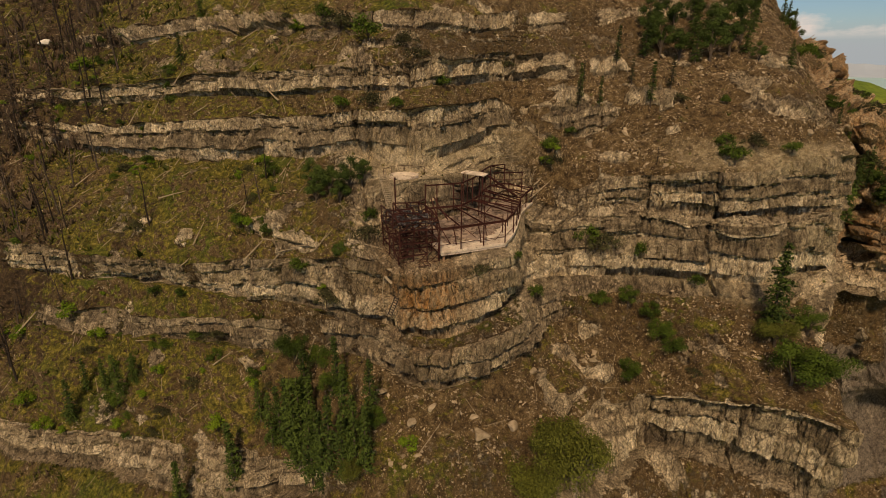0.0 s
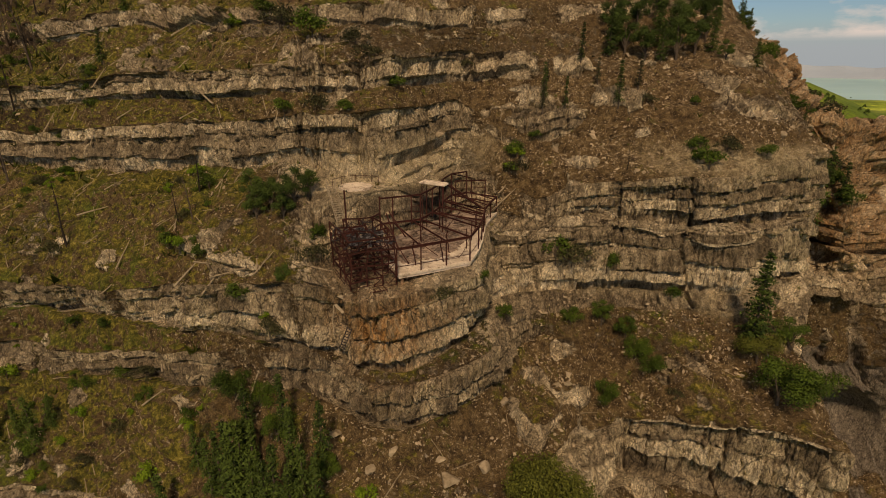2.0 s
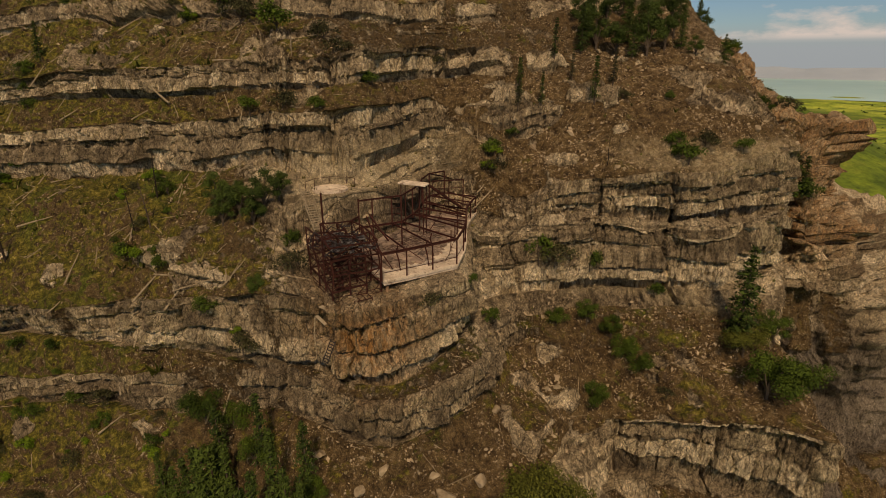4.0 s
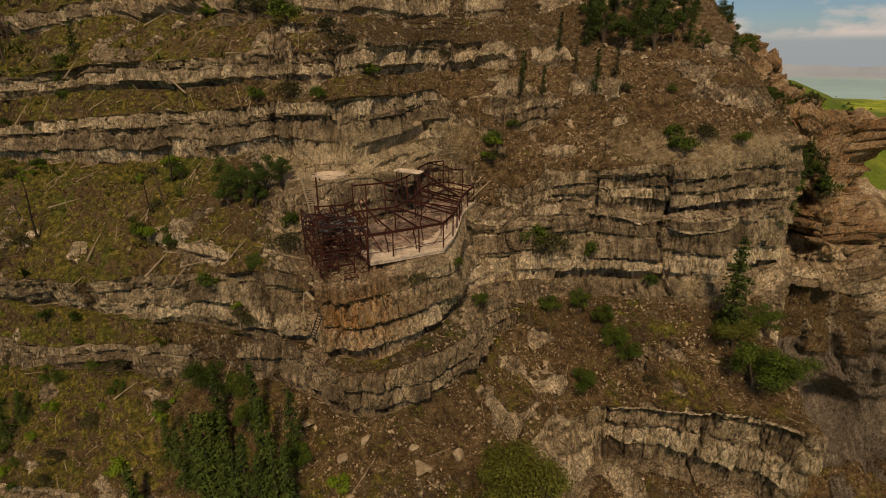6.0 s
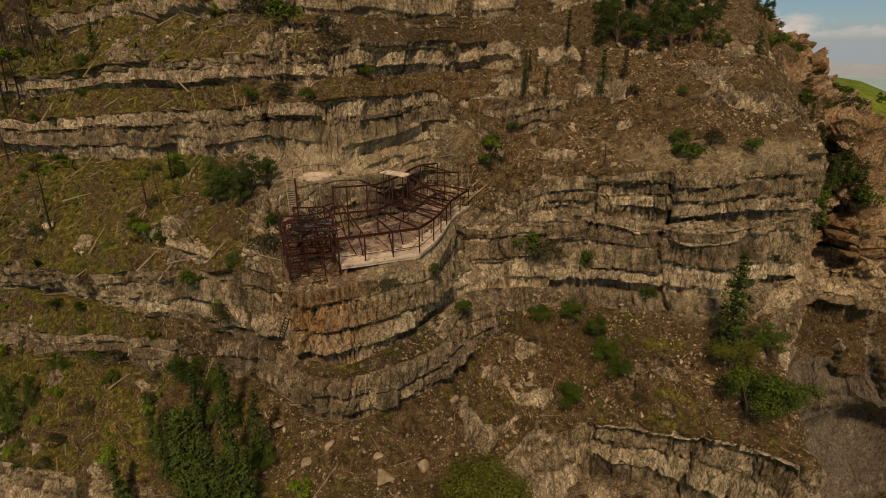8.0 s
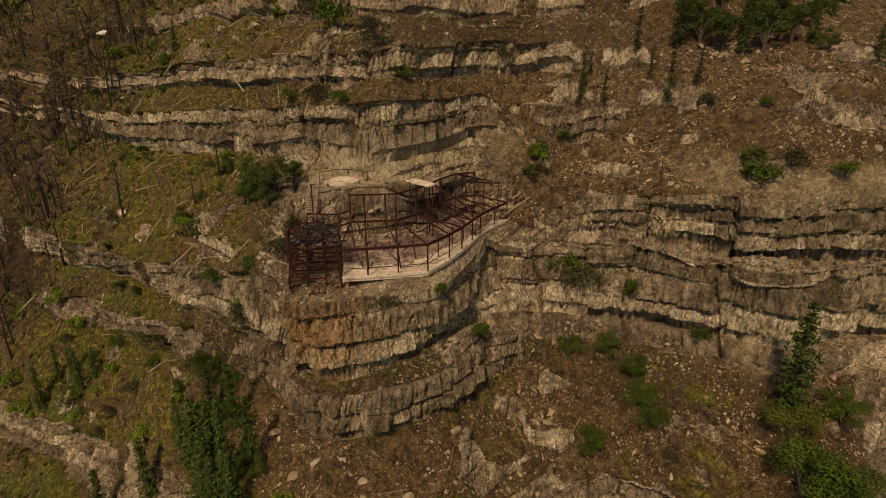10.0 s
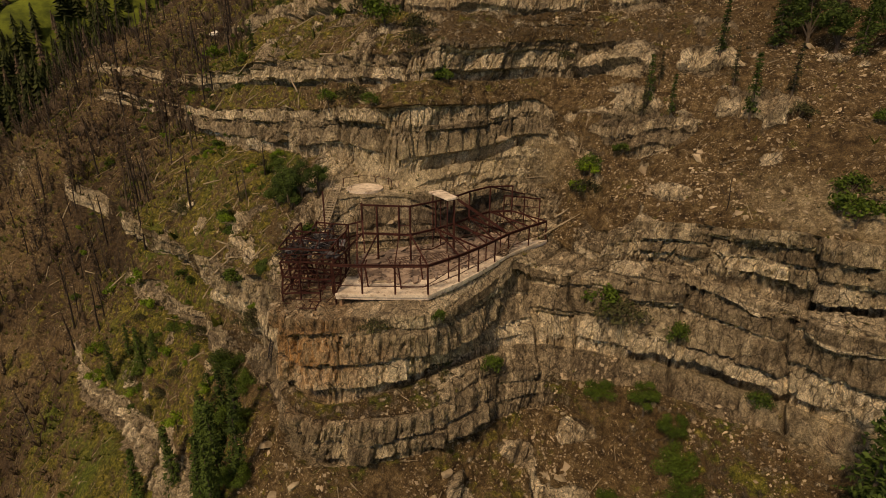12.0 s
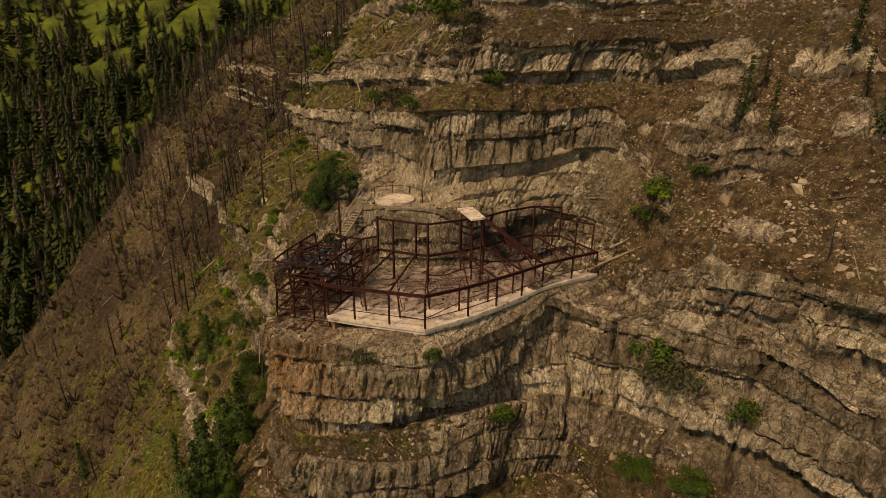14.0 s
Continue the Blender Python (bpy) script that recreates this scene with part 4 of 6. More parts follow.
# ---- steel frame of the burnt house ----
FLOOR_Z, TOP_Z = 4.62, 7.95
OUTER = [(-0.4, 59.55, 4.75), (2.15, 60.5, 4.75), (4.95, 61.65, 4.78), (7.7, 62.85, 4.8), (9.2, 66.7, 4.66), (10.05, 69.8, 4.55), (10.75, 73.0, 4.4), (11.35, 75.9, 4.3), (12.7, 79.4, 4.25), (14.0, 82.2, 4.25)]
SECOND = [(1.4, 62.35), (4.5, 63.2), (7.85, 67.3), (8.85, 70.3), (9.7, 73.2), (10.3, 76.3), (5.4, 66.0)]
RING = [(-2.3, 68.1), (-0.8, 68.6), (1.4, 69.3), (2.5, 69.7), (4.1, 72.6), (5.2, 75.0), (5.9, 78.0), (7.3, 81.2), (9.6, 82.6)]


def build_frame():
    house = thing("house_frame", "rust-red burnt-out steel house frame on the terrace", "steel frame")
    for x, y, z in OUTER:
        steel("post", house, (x, y, SLAB_Z), (x + random.uniform(-0.04, 0.04), y, z), 0.12)
    for a, b in zip(OUTER, OUTER[1:]):
        steel("edge_beam", house, a, b, 0.14, 0.24)
        steel("guard_rail", house, (a[0], a[1], SLAB_Z + 0.95), (b[0], b[1], SLAB_Z + 0.95), 0.05, rolled=False)
    for k, (x, y) in enumerate(SECOND):
        if k in (0, 1, 6):
            lean = random.uniform(0.15, 0.3)
            bent("bent_post", house, [(x + 0.25, y, SLAB_Z), (x + 0.12, y, SLAB_Z + 1.1), (x - lean * 0.4, y + 0.1, SLAB_Z + 2.1), (x + 0.1, y + 0.2, 4.5)], 0.11)
        else:
            steel("post", house, (x, y, SLAB_Z), (x, y, 4.35), 0.1)
    for k, (x, y) in enumerate(RING):
        base = SLAB_Z - 0.1 if k in (1, 3, 5, 7) else FLOOR_Z - 0.2
        steel("column", house, (x, y, base), (x, y, TOP_Z + (0.25 if k == 0 else 0.0)), 0.15)
    for a, b in zip(RING, RING[1:]):
        steel("top_beam", house, (*a, TOP_Z), (*b, TOP_Z), 0.13, 0.16)
        steel("floor_beam", house, (*a, FLOOR_Z + 0.25), (*b, FLOOR_Z + 0.25), 0.13, 0.2)
    steel("ladder_rung", house, (1.4, 69.3, 6.6), (2.5, 69.7, 6.6), 0.05, rolled=False)
    steel("ladder_rung", house, (1.4, 69.3, 5.9), (2.5, 69.7, 5.9), 0.05, rolled=False)
    # joists fan out from the inner columns to the edge beam
    fan = [(0, 0), (1, 1), (2, 2), (3, 3), (4, 4), (4, 5), (5, 6), (6, 6), (6, 7), (7, 8), (8, 9)]
    for i, o in fan:
        a, b = RING[i], OUTER[o]
        steel("joist", house, (*a, FLOOR_Z + 0.28), b, 0.09, 0.15)
    for k in range(4, 9):
        a, b = OUTER[k], OUTER[k + 1]
        m = ((a[0] + b[0]) / 2, (a[1] + b[1]) / 2, (a[2] + b[2]) / 2)
        i = RING[min(8, k)]
        steel("joist", house, (i[0] + 0.6, i[1] + 0.9, FLOOR_Z + 0.2), m, 0.07, 0.11)
    # sagging runs between the joists
    for k in range(3, 8):
        a, b = Vector(RING[k]).lerp(Vector(OUTER[k][:2]), 0.45), Vector(RING[k + 1]).lerp(Vector(OUTER[k + 1][:2]), 0.45)
        bent("purlin", house, [(*a, 4.6), (*((a + b) / 2), 4.25), (*b, 4.5)], 0.08)
    # posts and rails at the uphill end
    for x, y in ((8.2, 84.0), (10.6, 84.6), (12.6, 84.2)):
        steel("post", house, (x, y, 2.0), (x, y, 6.4), 0.12)
    steel("top_beam", house, (7.3, 81.2, TOP_Z), (10.6, 84.6, 6.6), 0.12, 0.14)
    steel("top_beam", house, (8.2, 84.0, 6.3), (12.6, 84.2, 6.3), 0.12, 0.14)
    steel("rail", house, (8.2, 84.0, 5.2), (12.6, 84.2, 5.2), 0.06, rolled=False)
    # conduit trailing over the slab
    bent("conduit", house, [(4.6, 63.3, 1.95), (6.6, 63.9, 2.0), (7.2, 64.9, 2.3), (8.3, 67.9, 2.9), (9.4, 71.2, 3.1)], 0.05)
    bent("conduit", house, [(1.6, 66.3, 3.4), (3.0, 65.0, 2.9), (4.2, 64.1, 2.2)], 0.06)
    bent("hanging_brace", house, [(-1.9, 66.0, 4.9), (-0.6, 64.3, 4.0), (0.2, 63.0, 3.0), (0.9, 62.6, 1.9)], 0.08)


build_frame()


def stair(name, label, low, high, width, steps, mat, rail=0.0):
    """A straight flight: two stringers and open treads, with a handrail where rail is its height."""
    top = thing(name, label, "stairs")
    low, high = Vector(low), Vector(high)
    side = Vector((-(high - low).y, (high - low).x, 0)).normalized() * (width / 2)
    for s in (-1, 1):
        bm = bmesh.new()
        bar(bm, low + side * s, high + side * s, 0.06, 0.22)
        part("stringer", bm, mat, top)
        if rail:
            bm = bmesh.new()
            bar(bm, low + side * s + Vector((0, 0, rail)), high + side * s + Vector((0, 0, rail)), 0.05)
            part("handrail", bm, mat, top)
            for f in (0.05, 0.5, 0.95):
                bm = bmesh.new()
                p = low.lerp(high, f) + side * s
                bar(bm, p, p + Vector((0, 0, rail)), 0.05)
                part("baluster", bm, mat, top)
    run = (high - low).normalized()
    flat = Vector((run.x, run.y, 0)).normalized()
    for k in range(steps):
        p = low.lerp(high, (k + 0.5) / steps)
        bm = bmesh.new()
        m = Matrix.Translation(p) @ Matrix((( flat.x, side.normalized().x, 0, 0), (flat.y, side.normalized().y, 0, 0), (0, 0, 1, 0), (0, 0, 0, 1))) @ Matrix.Diagonal((0.25, width * random.uniform(0.94, 1.06), 0.05, 1))
        bmesh.ops.create_cube(bm, size=1, matrix=m)
        part("tread", bm, mat, top)
    return top


stair("steel_stair", "open rusted steel stair climbing from the terrace", (10.75, 75.0, 1.85), (11.75, 78.9, 4.4), 0.95, 14, TREAD, 0)
stair("wooden_stair", "grey wooden stair with open treads above the tower", (-6.6, 67.0, 5.2), (-8.5, 73.2, 8.4), 1.0, 18, BOARD, 0.85)
stair("fallen_stair", "dark steel stair slumped under the roof slab", (10.7, 76.2, 4.5), (6.2, 73.6, 8.15), 0.5, 12, RUST, 0)


# ---- access tower, collapsed and charred ----
TOWER_O, TOWER_E, TOWER_F = Vector((-4.7, 57.4, 0)), Vector((0.929, 0.37, 0)), Vector((-0.37, 0.929, 0))


def at_tower(u, v, z):
    p = TOWER_O + TOWER_E * u + TOWER_F * v
    return Vector((p.x, p.y, z))


def build_tower():
    rng = random.Random(5)
    tower = thing("access_tower", "collapsed rust-red steel access tower beside the terrace", "steel tower")
    us, vs, zs = (0.0, 1.65, 3.3, 4.9), (0.9, 3.2, 5.6, 8.2), (0.25, 1.7, 3.2, 4.75, 6.2)
    jog = {(u, v, z): Vector((rng.gauss(0, 0.05), rng.gauss(0, 0.05), rng.gauss(0, 0.04))) * (1 + 0.4 * k) for u in us for v in vs for k, z in enumerate(zs)}
    P = lambda u, v, z: at_tower(u, v, z) + jog[u, v, z]
    for u in us:
        for v in vs:
            for a, b in zip(zs, zs[1:]):
                if b < 6 or v > 3:
                    steel("column", tower, P(u, v, a) - Vector((0, 0, 0.9 if a == zs[0] else 0)), P(u, v, b), 0.12)
    for z in zs:
        for v in vs:
            for a, b in zip(us, us[1:]):
                if rng.random() < 0.85:
                    steel("beam", tower, P(a, v, z), P(b, v, z), 0.09, 0.13)
        for u in us:
            for a, b in zip(vs, vs[1:]):
                if rng.random() < 0.85:
                    steel("beam", tower, P(u, a, z), P(u, b, z), 0.09, 0.13)
    for a, b in zip(zs, zs[1:]):
        for v in vs:
            for u0, u1 in zip(us, us[1:]):
                if rng.random() < 0.6:
                    p, q = (u0, u1) if rng.random() < 0.5 else (u1, u0)
                    steel("brace", tower, P(p, v, a), P(q, v, b), 0.06, rolled=False)
        for u in us:
            for v0, v1 in zip(vs, vs[1:]):
                if rng.random() < 0.55:
                    p, q = (v0, v1) if rng.random() < 0.5 else (v1, v0)
                    steel("brace", tower, P(u, p, a), P(u, q, b), 0.06, rolled=False)
        for w in (0.5, 1.0):
            z = a + (b - a) * w * 0.6
            steel("rail", tower, at_tower(-0.1, 0.8, z), at_tower(-0.1, 8.2, z), 0.045, rolled=False)
            steel("rail", tower, at_tower(0.0, 0.75, z), at_tower(4.9, 0.75, z), 0.045, rolled=False)
    # stair flights inside, turning from level to level
    for k, (a, b) in enumerate(zip(zs, zs[1:])):
        v0, v1 = (1.2, 4.6) if k % 2 else (4.6, 1.2)
        u = 0.45 if k % 2 else 1.25
        for s in (0, 0.7):
            steel("stringer", tower, at_tower(u + s, v0, a), at_tower(u + s, v1, b), 0.05, 0.18, rolled=False)
        for j in range(8):
            f = (j + 0.5) / 8
            c = at_tower(u, v0 + (v1 - v0) * f, a + (b - a) * f)
            steel("tread", tower, c, c + TOWER_E * 0.7, 0.22, 0.03, rolled=False)
    # low landing box that hangs over the rock face
    for u in (1.5, 3.3):
        for v in (-0.5, 0.8):
            steel("hanger", tower, at_tower(u, v, -1.9), at_tower(u, v, 0.9), 0.09)
    for z in (-1.85, -1.4, -0.95, -0.35, 0.25, 0.85):
        for v in (-0.5, 0.8):
            steel("rail", tower, at_tower(1.5, v, z), at_tower(3.3, v, z), 0.07, rolled=False)
        for u in (1.5, 2.1, 2.7, 3.3):
            steel("rail", tower, at_tower(u, -0.5, z), at_tower(u, 0.8, z), 0.07, rolled=False)
    # tall pole
    steel("pole", tower, (-6.1, 66.8, 3.0), (-6.15, 66.9, 9.3), 0.14)
    # tie from the tower to the house
    for z in (4.7, 6.1):
        steel("beam", tower, at_tower(4.9, 8.2, z), (-2.3, 68.1, FLOOR_Z + 0.25 if z < 5 else 6.2), 0.1, 0.14)
    bent("fallen_beam", tower, [(-1.2, 66.4, 6.9), (-0.2, 64.9, 5.6), (0.6, 63.7, 4.7)], 0.12)
    bent("fallen_beam", tower, [(-1.5, 65.9, 6.8), (-0.6, 64.2, 4.4), (-0.3, 63.6, 3.4)], 0.12)
    # wreckage heap on the roof
    heap = thing("roof_wreckage", "blackened tangle of twisted roof steel on the tower", "wreckage")
    for k in range(90):
        c = at_tower(rng.uniform(-0.2, 5.0), rng.uniform(1.2, 7.6), rng.gauss(5.45, 0.3))
        d = Vector((rng.gauss(0, 1), rng.gauss(0, 1), rng.gauss(0, 0.35))).normalized() * rng.uniform(0.4, 1.0)
        bend = Vector((rng.gauss(0, 0.2), rng.gauss(0, 0.2), rng.gauss(0, 0.25)))
        bent("twisted_bar", heap, [c - d, c + bend, c + d], rng.choice((0.05, 0.07, 0.1)), CHAR)
    for k in range(26):
        c = at_tower(rng.uniform(0.2, 4.7), rng.uniform(1.5, 7.4), rng.uniform(4.9, 5.6))
        bm = bmesh.new()
        m = Matrix.Translation(c) @ Euler((rng.gauss(0, 0.35), rng.gauss(0, 0.35), rng.uniform(0, 3.1))).to_matrix().to_4x4() @ Matrix.Diagonal((rng.uniform(0.5, 1.3), rng.uniform(0.4, 0.9), 0.02, 1))
        bmesh.ops.create_grid(bm, x_segments=4, y_segments=4, size=0.5, matrix=m)
        for v in bm.verts:
            v.co += Vector((rng.gauss(0, 0.03), rng.gauss(0, 0.03), rng.gauss(0, 0.07)))
        bmesh.ops.solidify(bm, geom=bm.faces[:], thickness=0.02)
        part("crumpled_sheet", bm, SHEET, heap)


build_tower()

# ---- masonry odds and ends ----
def block_thing(name, label, category, corners, z0, z1, mat, piece):
    top = thing(name, label, category)
    bm = bmesh.new()
    lo = [bm.verts.new((x, y, z0)) for x, y in corners]
    hi = [bm.verts.new((x, y, z1)) for x, y in corners]
    bm.faces.new(hi)
    bm.faces.new(lo[::-1])
    for k in range(len(corners)):
        n = (k + 1) % len(corners)
        bm.faces.new((lo[k], lo[n], hi[n], hi[k]))
    bmesh.ops.recalc_face_normals(bm, faces=bm.faces[:])
    bmesh.ops.bevel(bm, geom=bm.edges[:], offset=0.03, segments=1, affect="EDGES")
    part(piece, bm, mat, top)
    return top


def quad_at(u0, u1, v0, v1):
    return [tuple(at_tower(u, v, 0)[:2]) for u, v in ((u0, v0), (u1, v0), (u1, v1), (u0, v1))]


block_thing("concrete_pier", "rust-stained concrete pier under the access tower", "pier", quad_at(-0.2, 1.3, 0.5, 2.2), -2.4, 0.15, STAINED, "shaft")
block_thing("concrete_pier", "rust-stained concrete pier under the access tower", "pier", quad_at(3.6, 5.0, 0.5, 2.2), -2.6, 0.2, STAINED, "shaft")
roof = block_thing("roof_slab", "pale broken roof slab left on steel posts", "roof slab", [(2.5, 74.3), (5.6, 72.2), (6.3, 73.5), (3.3, 75.8)], 8.25, 8.45, CONCRETE, "slab")
for x, y in ((2.9, 74.5), (5.4, 72.7), (5.9, 73.5), (3.5, 75.3)):
    steel("post", roof, (x, y, 2.0), (x, y, 8.27), 0.1)


def build_pad():
    pad = thing("concrete_pad", "round pale concrete pad on the upper terrace", "concrete pad")
    for piece, r, z0, z1 in (("pad", 1.9, 7.3, 8.02), ("rim", 2.08, 7.3, 8.12)):
        bm = bmesh.new()
        n = 40
        inner = r - 0.16 if piece == "rim" else 0
        if piece == "pad":
            bmesh.ops.create_cone(bm, cap_ends=True, segments=n, radius1=r, radius2=r, depth=z1 - z0, matrix=Matrix.Translation((-5.5, 74.1, (z0 + z1) / 2)))
        else:
            rings = [[bm.verts.new((-5.5 + q * math.cos(2 * math.pi * k / n), 74.1 + q * math.sin(2 * math.pi * k / n), z)) for k in range(n)] for q, z in ((r, z0), (r, z1), (inner, z1), (inner, z0))]
            for a, b in zip(rings, rings[1:]):
                for k in range(n):
                    bm.faces.new((a[k], a[(k + 1) % n], b[(k + 1) % n], b[k]))
        part(piece, bm, CONCRETE, pad)
    fence = thing("pipe_rail", "bent rusty pipe rail behind the concrete pad", "railing")
    pts = [(-8.3, 74.0), (-7.4, 75.9), (-5.6, 76.6), (-3.6, 76.3), (-2.6, 75.2)]
    for x, y in pts:
        steel("post", fence, (x, y, 7.6), (x, y, 9.0), 0.06, rolled=False)
    for a, b in zip(pts, pts[1:]):
        steel("rail", fence, (*a, 8.95), (*b, 8.9 + random.uniform(-0.15, 0.1)), 0.05, rolled=False)


build_pad()


def build_rock_ladder():
    """A short steel ladder pinned to the rock face below the tower."""
    top = thing("ladder", "short dark rusted ladder bolted to the rock face", "ladder")
    low, high = Vector((-6.3, 56.7, -5.0)), Vector((-5.3, 56.3, -2.4))
    side = Vector((0.45, -0.2, -0.12))
    for s in (-0.5, 0.5):
        steel("stringer", top, low + side * s, high + side * s, 0.08, mat=CHAR, rolled=False)
    for k in range(8):
        c = low.lerp(high, (k + 0.5) / 8)
        steel("rung", top, c - side * 0.55, c + side * 0.55, 0.07, mat=CHAR, rolled=False)


def build_floor_mesh():
    """Buckled steel mesh left of the burnt floor."""
    top = thing("floor_mesh", "buckled rusted steel mesh lying on the floor", "steel mesh")
    rows = [[Vector((1.8, 66.8, 2.15)).lerp(Vector((8.0, 72.6, 2.2)), i / 26) + Vector((-0.72, 0.7, 0)) * (j * 0.55) + Vector((0, 0, 0.16 * noise.noise(Vector((i * 0.4, j * 0.7, 2))) + 0.1)) for i in range(27)] for j in range(5)]
    for line_of in rows:
        raw("long_wire", *tube(line_of, [0.026] * len(line_of), 4), ASHSTEEL, top)
    for i in range(0, 27):
        raw("cross_wire", *tube([r[i] for r in rows], [0.024] * 5, 4), ASHSTEEL, top)


def build_boards():
    for a, b, w in (((-6.4, 58.2, 0.35), (-5.2, 57.2, 0.2), 0.5), ((-6.8, 57.9, -0.5), (-5.9, 56.9, -1.0), 0.35), ((1.6, 63.4, 1.9), (3.9, 64.9, 1.93), 0.3)):
        top = thing("plank", "weathered grey plank fallen beside the tower", "plank", "fallen planks")
        bm = bmesh.new()
        bar(bm, a, b, w, 0.06)
        part("board", bm, BOARD, top)
    # pipe run and poles over the rock in front of the tower
    for pts in ([(-1.5, 57.0, -1.9), (0.2, 57.6, -0.9), (1.4, 58.8, 0.6)], [(-6.9, 57.6, -0.4), (-7.1, 57.3, -2.2), (-7.0, 57.0, -4.0)]):
        top = thing("pole", "pale loose pole leaning on the rock face", "pole", "loose poles")
        bent("shaft", top, pts, 0.07, BOARD)


build_rock_ladder()
build_floor_mesh()
build_boards()

# ---- plants, deadwood and stones ----
GRADE = np.cross(np.gradient(GROUND, axis=1), np.gradient(GROUND, axis=0))
SPARSE = np.ascontiguousarray(GROUND[::4, ::4], dtype=np.float32)


def nearest(x, y, z):
    """The nearest place of the hillside and its normal: first on a wide mesh, then round about."""
    q = np.array((x, y, z), np.float32)
    i, j = np.unravel_index(int(((SPARSE - q) ** 2).sum(2).argmin()), SPARSE.shape[:2])
    i0, j0 = max(0, 4 * i - 6), max(0, 4 * j - 6)
    near = GROUND[i0:i0 + 13, j0:j0 + 13]
    a, b = np.unravel_index(int(((near - q) ** 2).sum(2).argmin()), near.shape[:2])
    return Vector(near[a, b].tolist()), Vector(GRADE[i0 + a, j0 + b].tolist()).normalized()


def grounded(x, y, z, sink=0.1):
    """The nearest place on the hillside, a little below its skin."""
    p, _ = nearest(x, y, z)
    return Vector((p.x, p.y, p.z - sink))


def joined(pieces):
    verts, faces = [], []
    for v, f in pieces:
        o = len(verts)
        verts += v
        faces += [tuple(i + o for i in q) for q in f]
    return verts, faces


def spray(rng, c, out, size, verts, quads, flat=0.5, thin=0.32):
    """A small leafy quad at c, facing about along out."""
    n = (out + Vector((rng.gauss(0, flat), rng.gauss(0, flat), rng.gauss(0, flat)))).normalized()
    a = n.orthogonal().normalized()
    a.rotate(Matrix.Rotation(rng.uniform(0, 6.28), 3, n))
    b = n.cross(a)
    o = len(verts)
    verts += [tuple(c - a * size * 0.5), tuple(c + b * size * thin), tuple(c + a * size * 0.6), tuple(c - b * size * thin)]
    quads.append((o, o + 1, o + 2, o + 3))


def conifer(seed, height, reach, label, dead=0.0, low=0.08, mat=None, coarse=1.0):
    rng = random.Random(seed)
    tree = thing("conifer", label, "conifer tree")
    lean = Vector((rng.gauss(0, 0.02), rng.gauss(0, 0.02), 1)) * height
    raw("trunk", *tube([(0, 0, -0.4), lean * 0.5, lean], [height * 0.022, height * 0.013, 0.02]), BARK, tree)
    verts, quads = [], []
    whorls = int(height * 2.6)
    for k in range(whorls):
        f = low + (1 - low) * (k + rng.uniform(-0.3, 0.3)) / whorls
        f = min(0.985, max(low, f))
        r = reach * (1 - f) ** 0.75 * rng.uniform(0.72, 1.12) + 0.12
        for j in range(rng.randint(6, 8)):
            if rng.random() < dead:
                continue
            a = rng.uniform(0, 6.28)
            d = Vector((math.cos(a), math.sin(a), 0))
            length = r * rng.uniform(0.65, 1.1)
            droop = rng.uniform(0.15, 0.4)
            n = max(2, int(length / (0.23 * coarse)))
            for i in range(n):
                g = (i + 0.6) / n
                c = lean * f + d * length * g + Vector((0, 0, -droop * length * g * g + 0.06))
                wide = 0.1 + 0.2 * length * (1 - g) * g
                for _ in range(3):
                    spray(rng, c + Vector((-d.y, d.x, 0)) * rng.gauss(0, wide) + Vector((0, 0, rng.gauss(0, 0.05))), Vector((d.x * 0.3, d.y * 0.3, 1)), coarse * rng.uniform(0.26, 0.5), verts, quads, 0.7, 0.2)
    raw("crown", verts, quads, mat or NEEDLE, tree)
    return tree


def broadleaf(name, seed, height, spread, leaves, mat, label, category, size=0.145):
    rng = random.Random(seed)
    tree = thing(name, label, category)
    limbs, clumps = [], []
    fork = Vector((rng.gauss(0, 0.1), rng.gauss(0, 0.1), height * 0.3))
    limbs.append(tube([(0, 0, -0.4), fork * 0.5, fork], [height * 0.03, height * 0.025, height * 0.02]))
    for k in range(rng.randint(8, 11)):
        a = rng.uniform(0, 6.28)
        r = spread * math.sqrt(rng.uniform(0.05, 1)) * 0.75
        c = Vector((math.cos(a) * r, math.sin(a) * r, height * (0.36 + 0.5 * rng.random() * (1.15 - r / spread))))
        limbs.append(tube([fork * rng.uniform(0.4, 1), fork.lerp(c, 0.55) + Vector((0, 0, 0.1)), c], [height * 0.014, height * 0.009, 0.015], 5))
        clumps.append((c, spread * rng.uniform(0.28, 0.48)))
    raw("trunk", *joined(limbs), BARK, tree)
    verts, quads = [], []
    total = sum(r * r for _, r in clumps)
    for c, r in clumps:
        for _ in range(int(leaves * r * r / total)):
            d = Vector((rng.gauss(0, 1), rng.gauss(0, 1), rng.gauss(0.25, 0.9))).normalized()
            p = c + Vector((d.x, d.y, d.z * 0.8)) * r * (rng.random() ** 0.45) * rng.uniform(0.8, 1.15)
            if p.z > 0.05:
                spray(rng, p, d + Vector((0, 0, 0.5)), size * rng.uniform(0.7, 1.3), verts, quads, 0.7)
    raw("crown", verts, quads, mat, tree)
    return tree


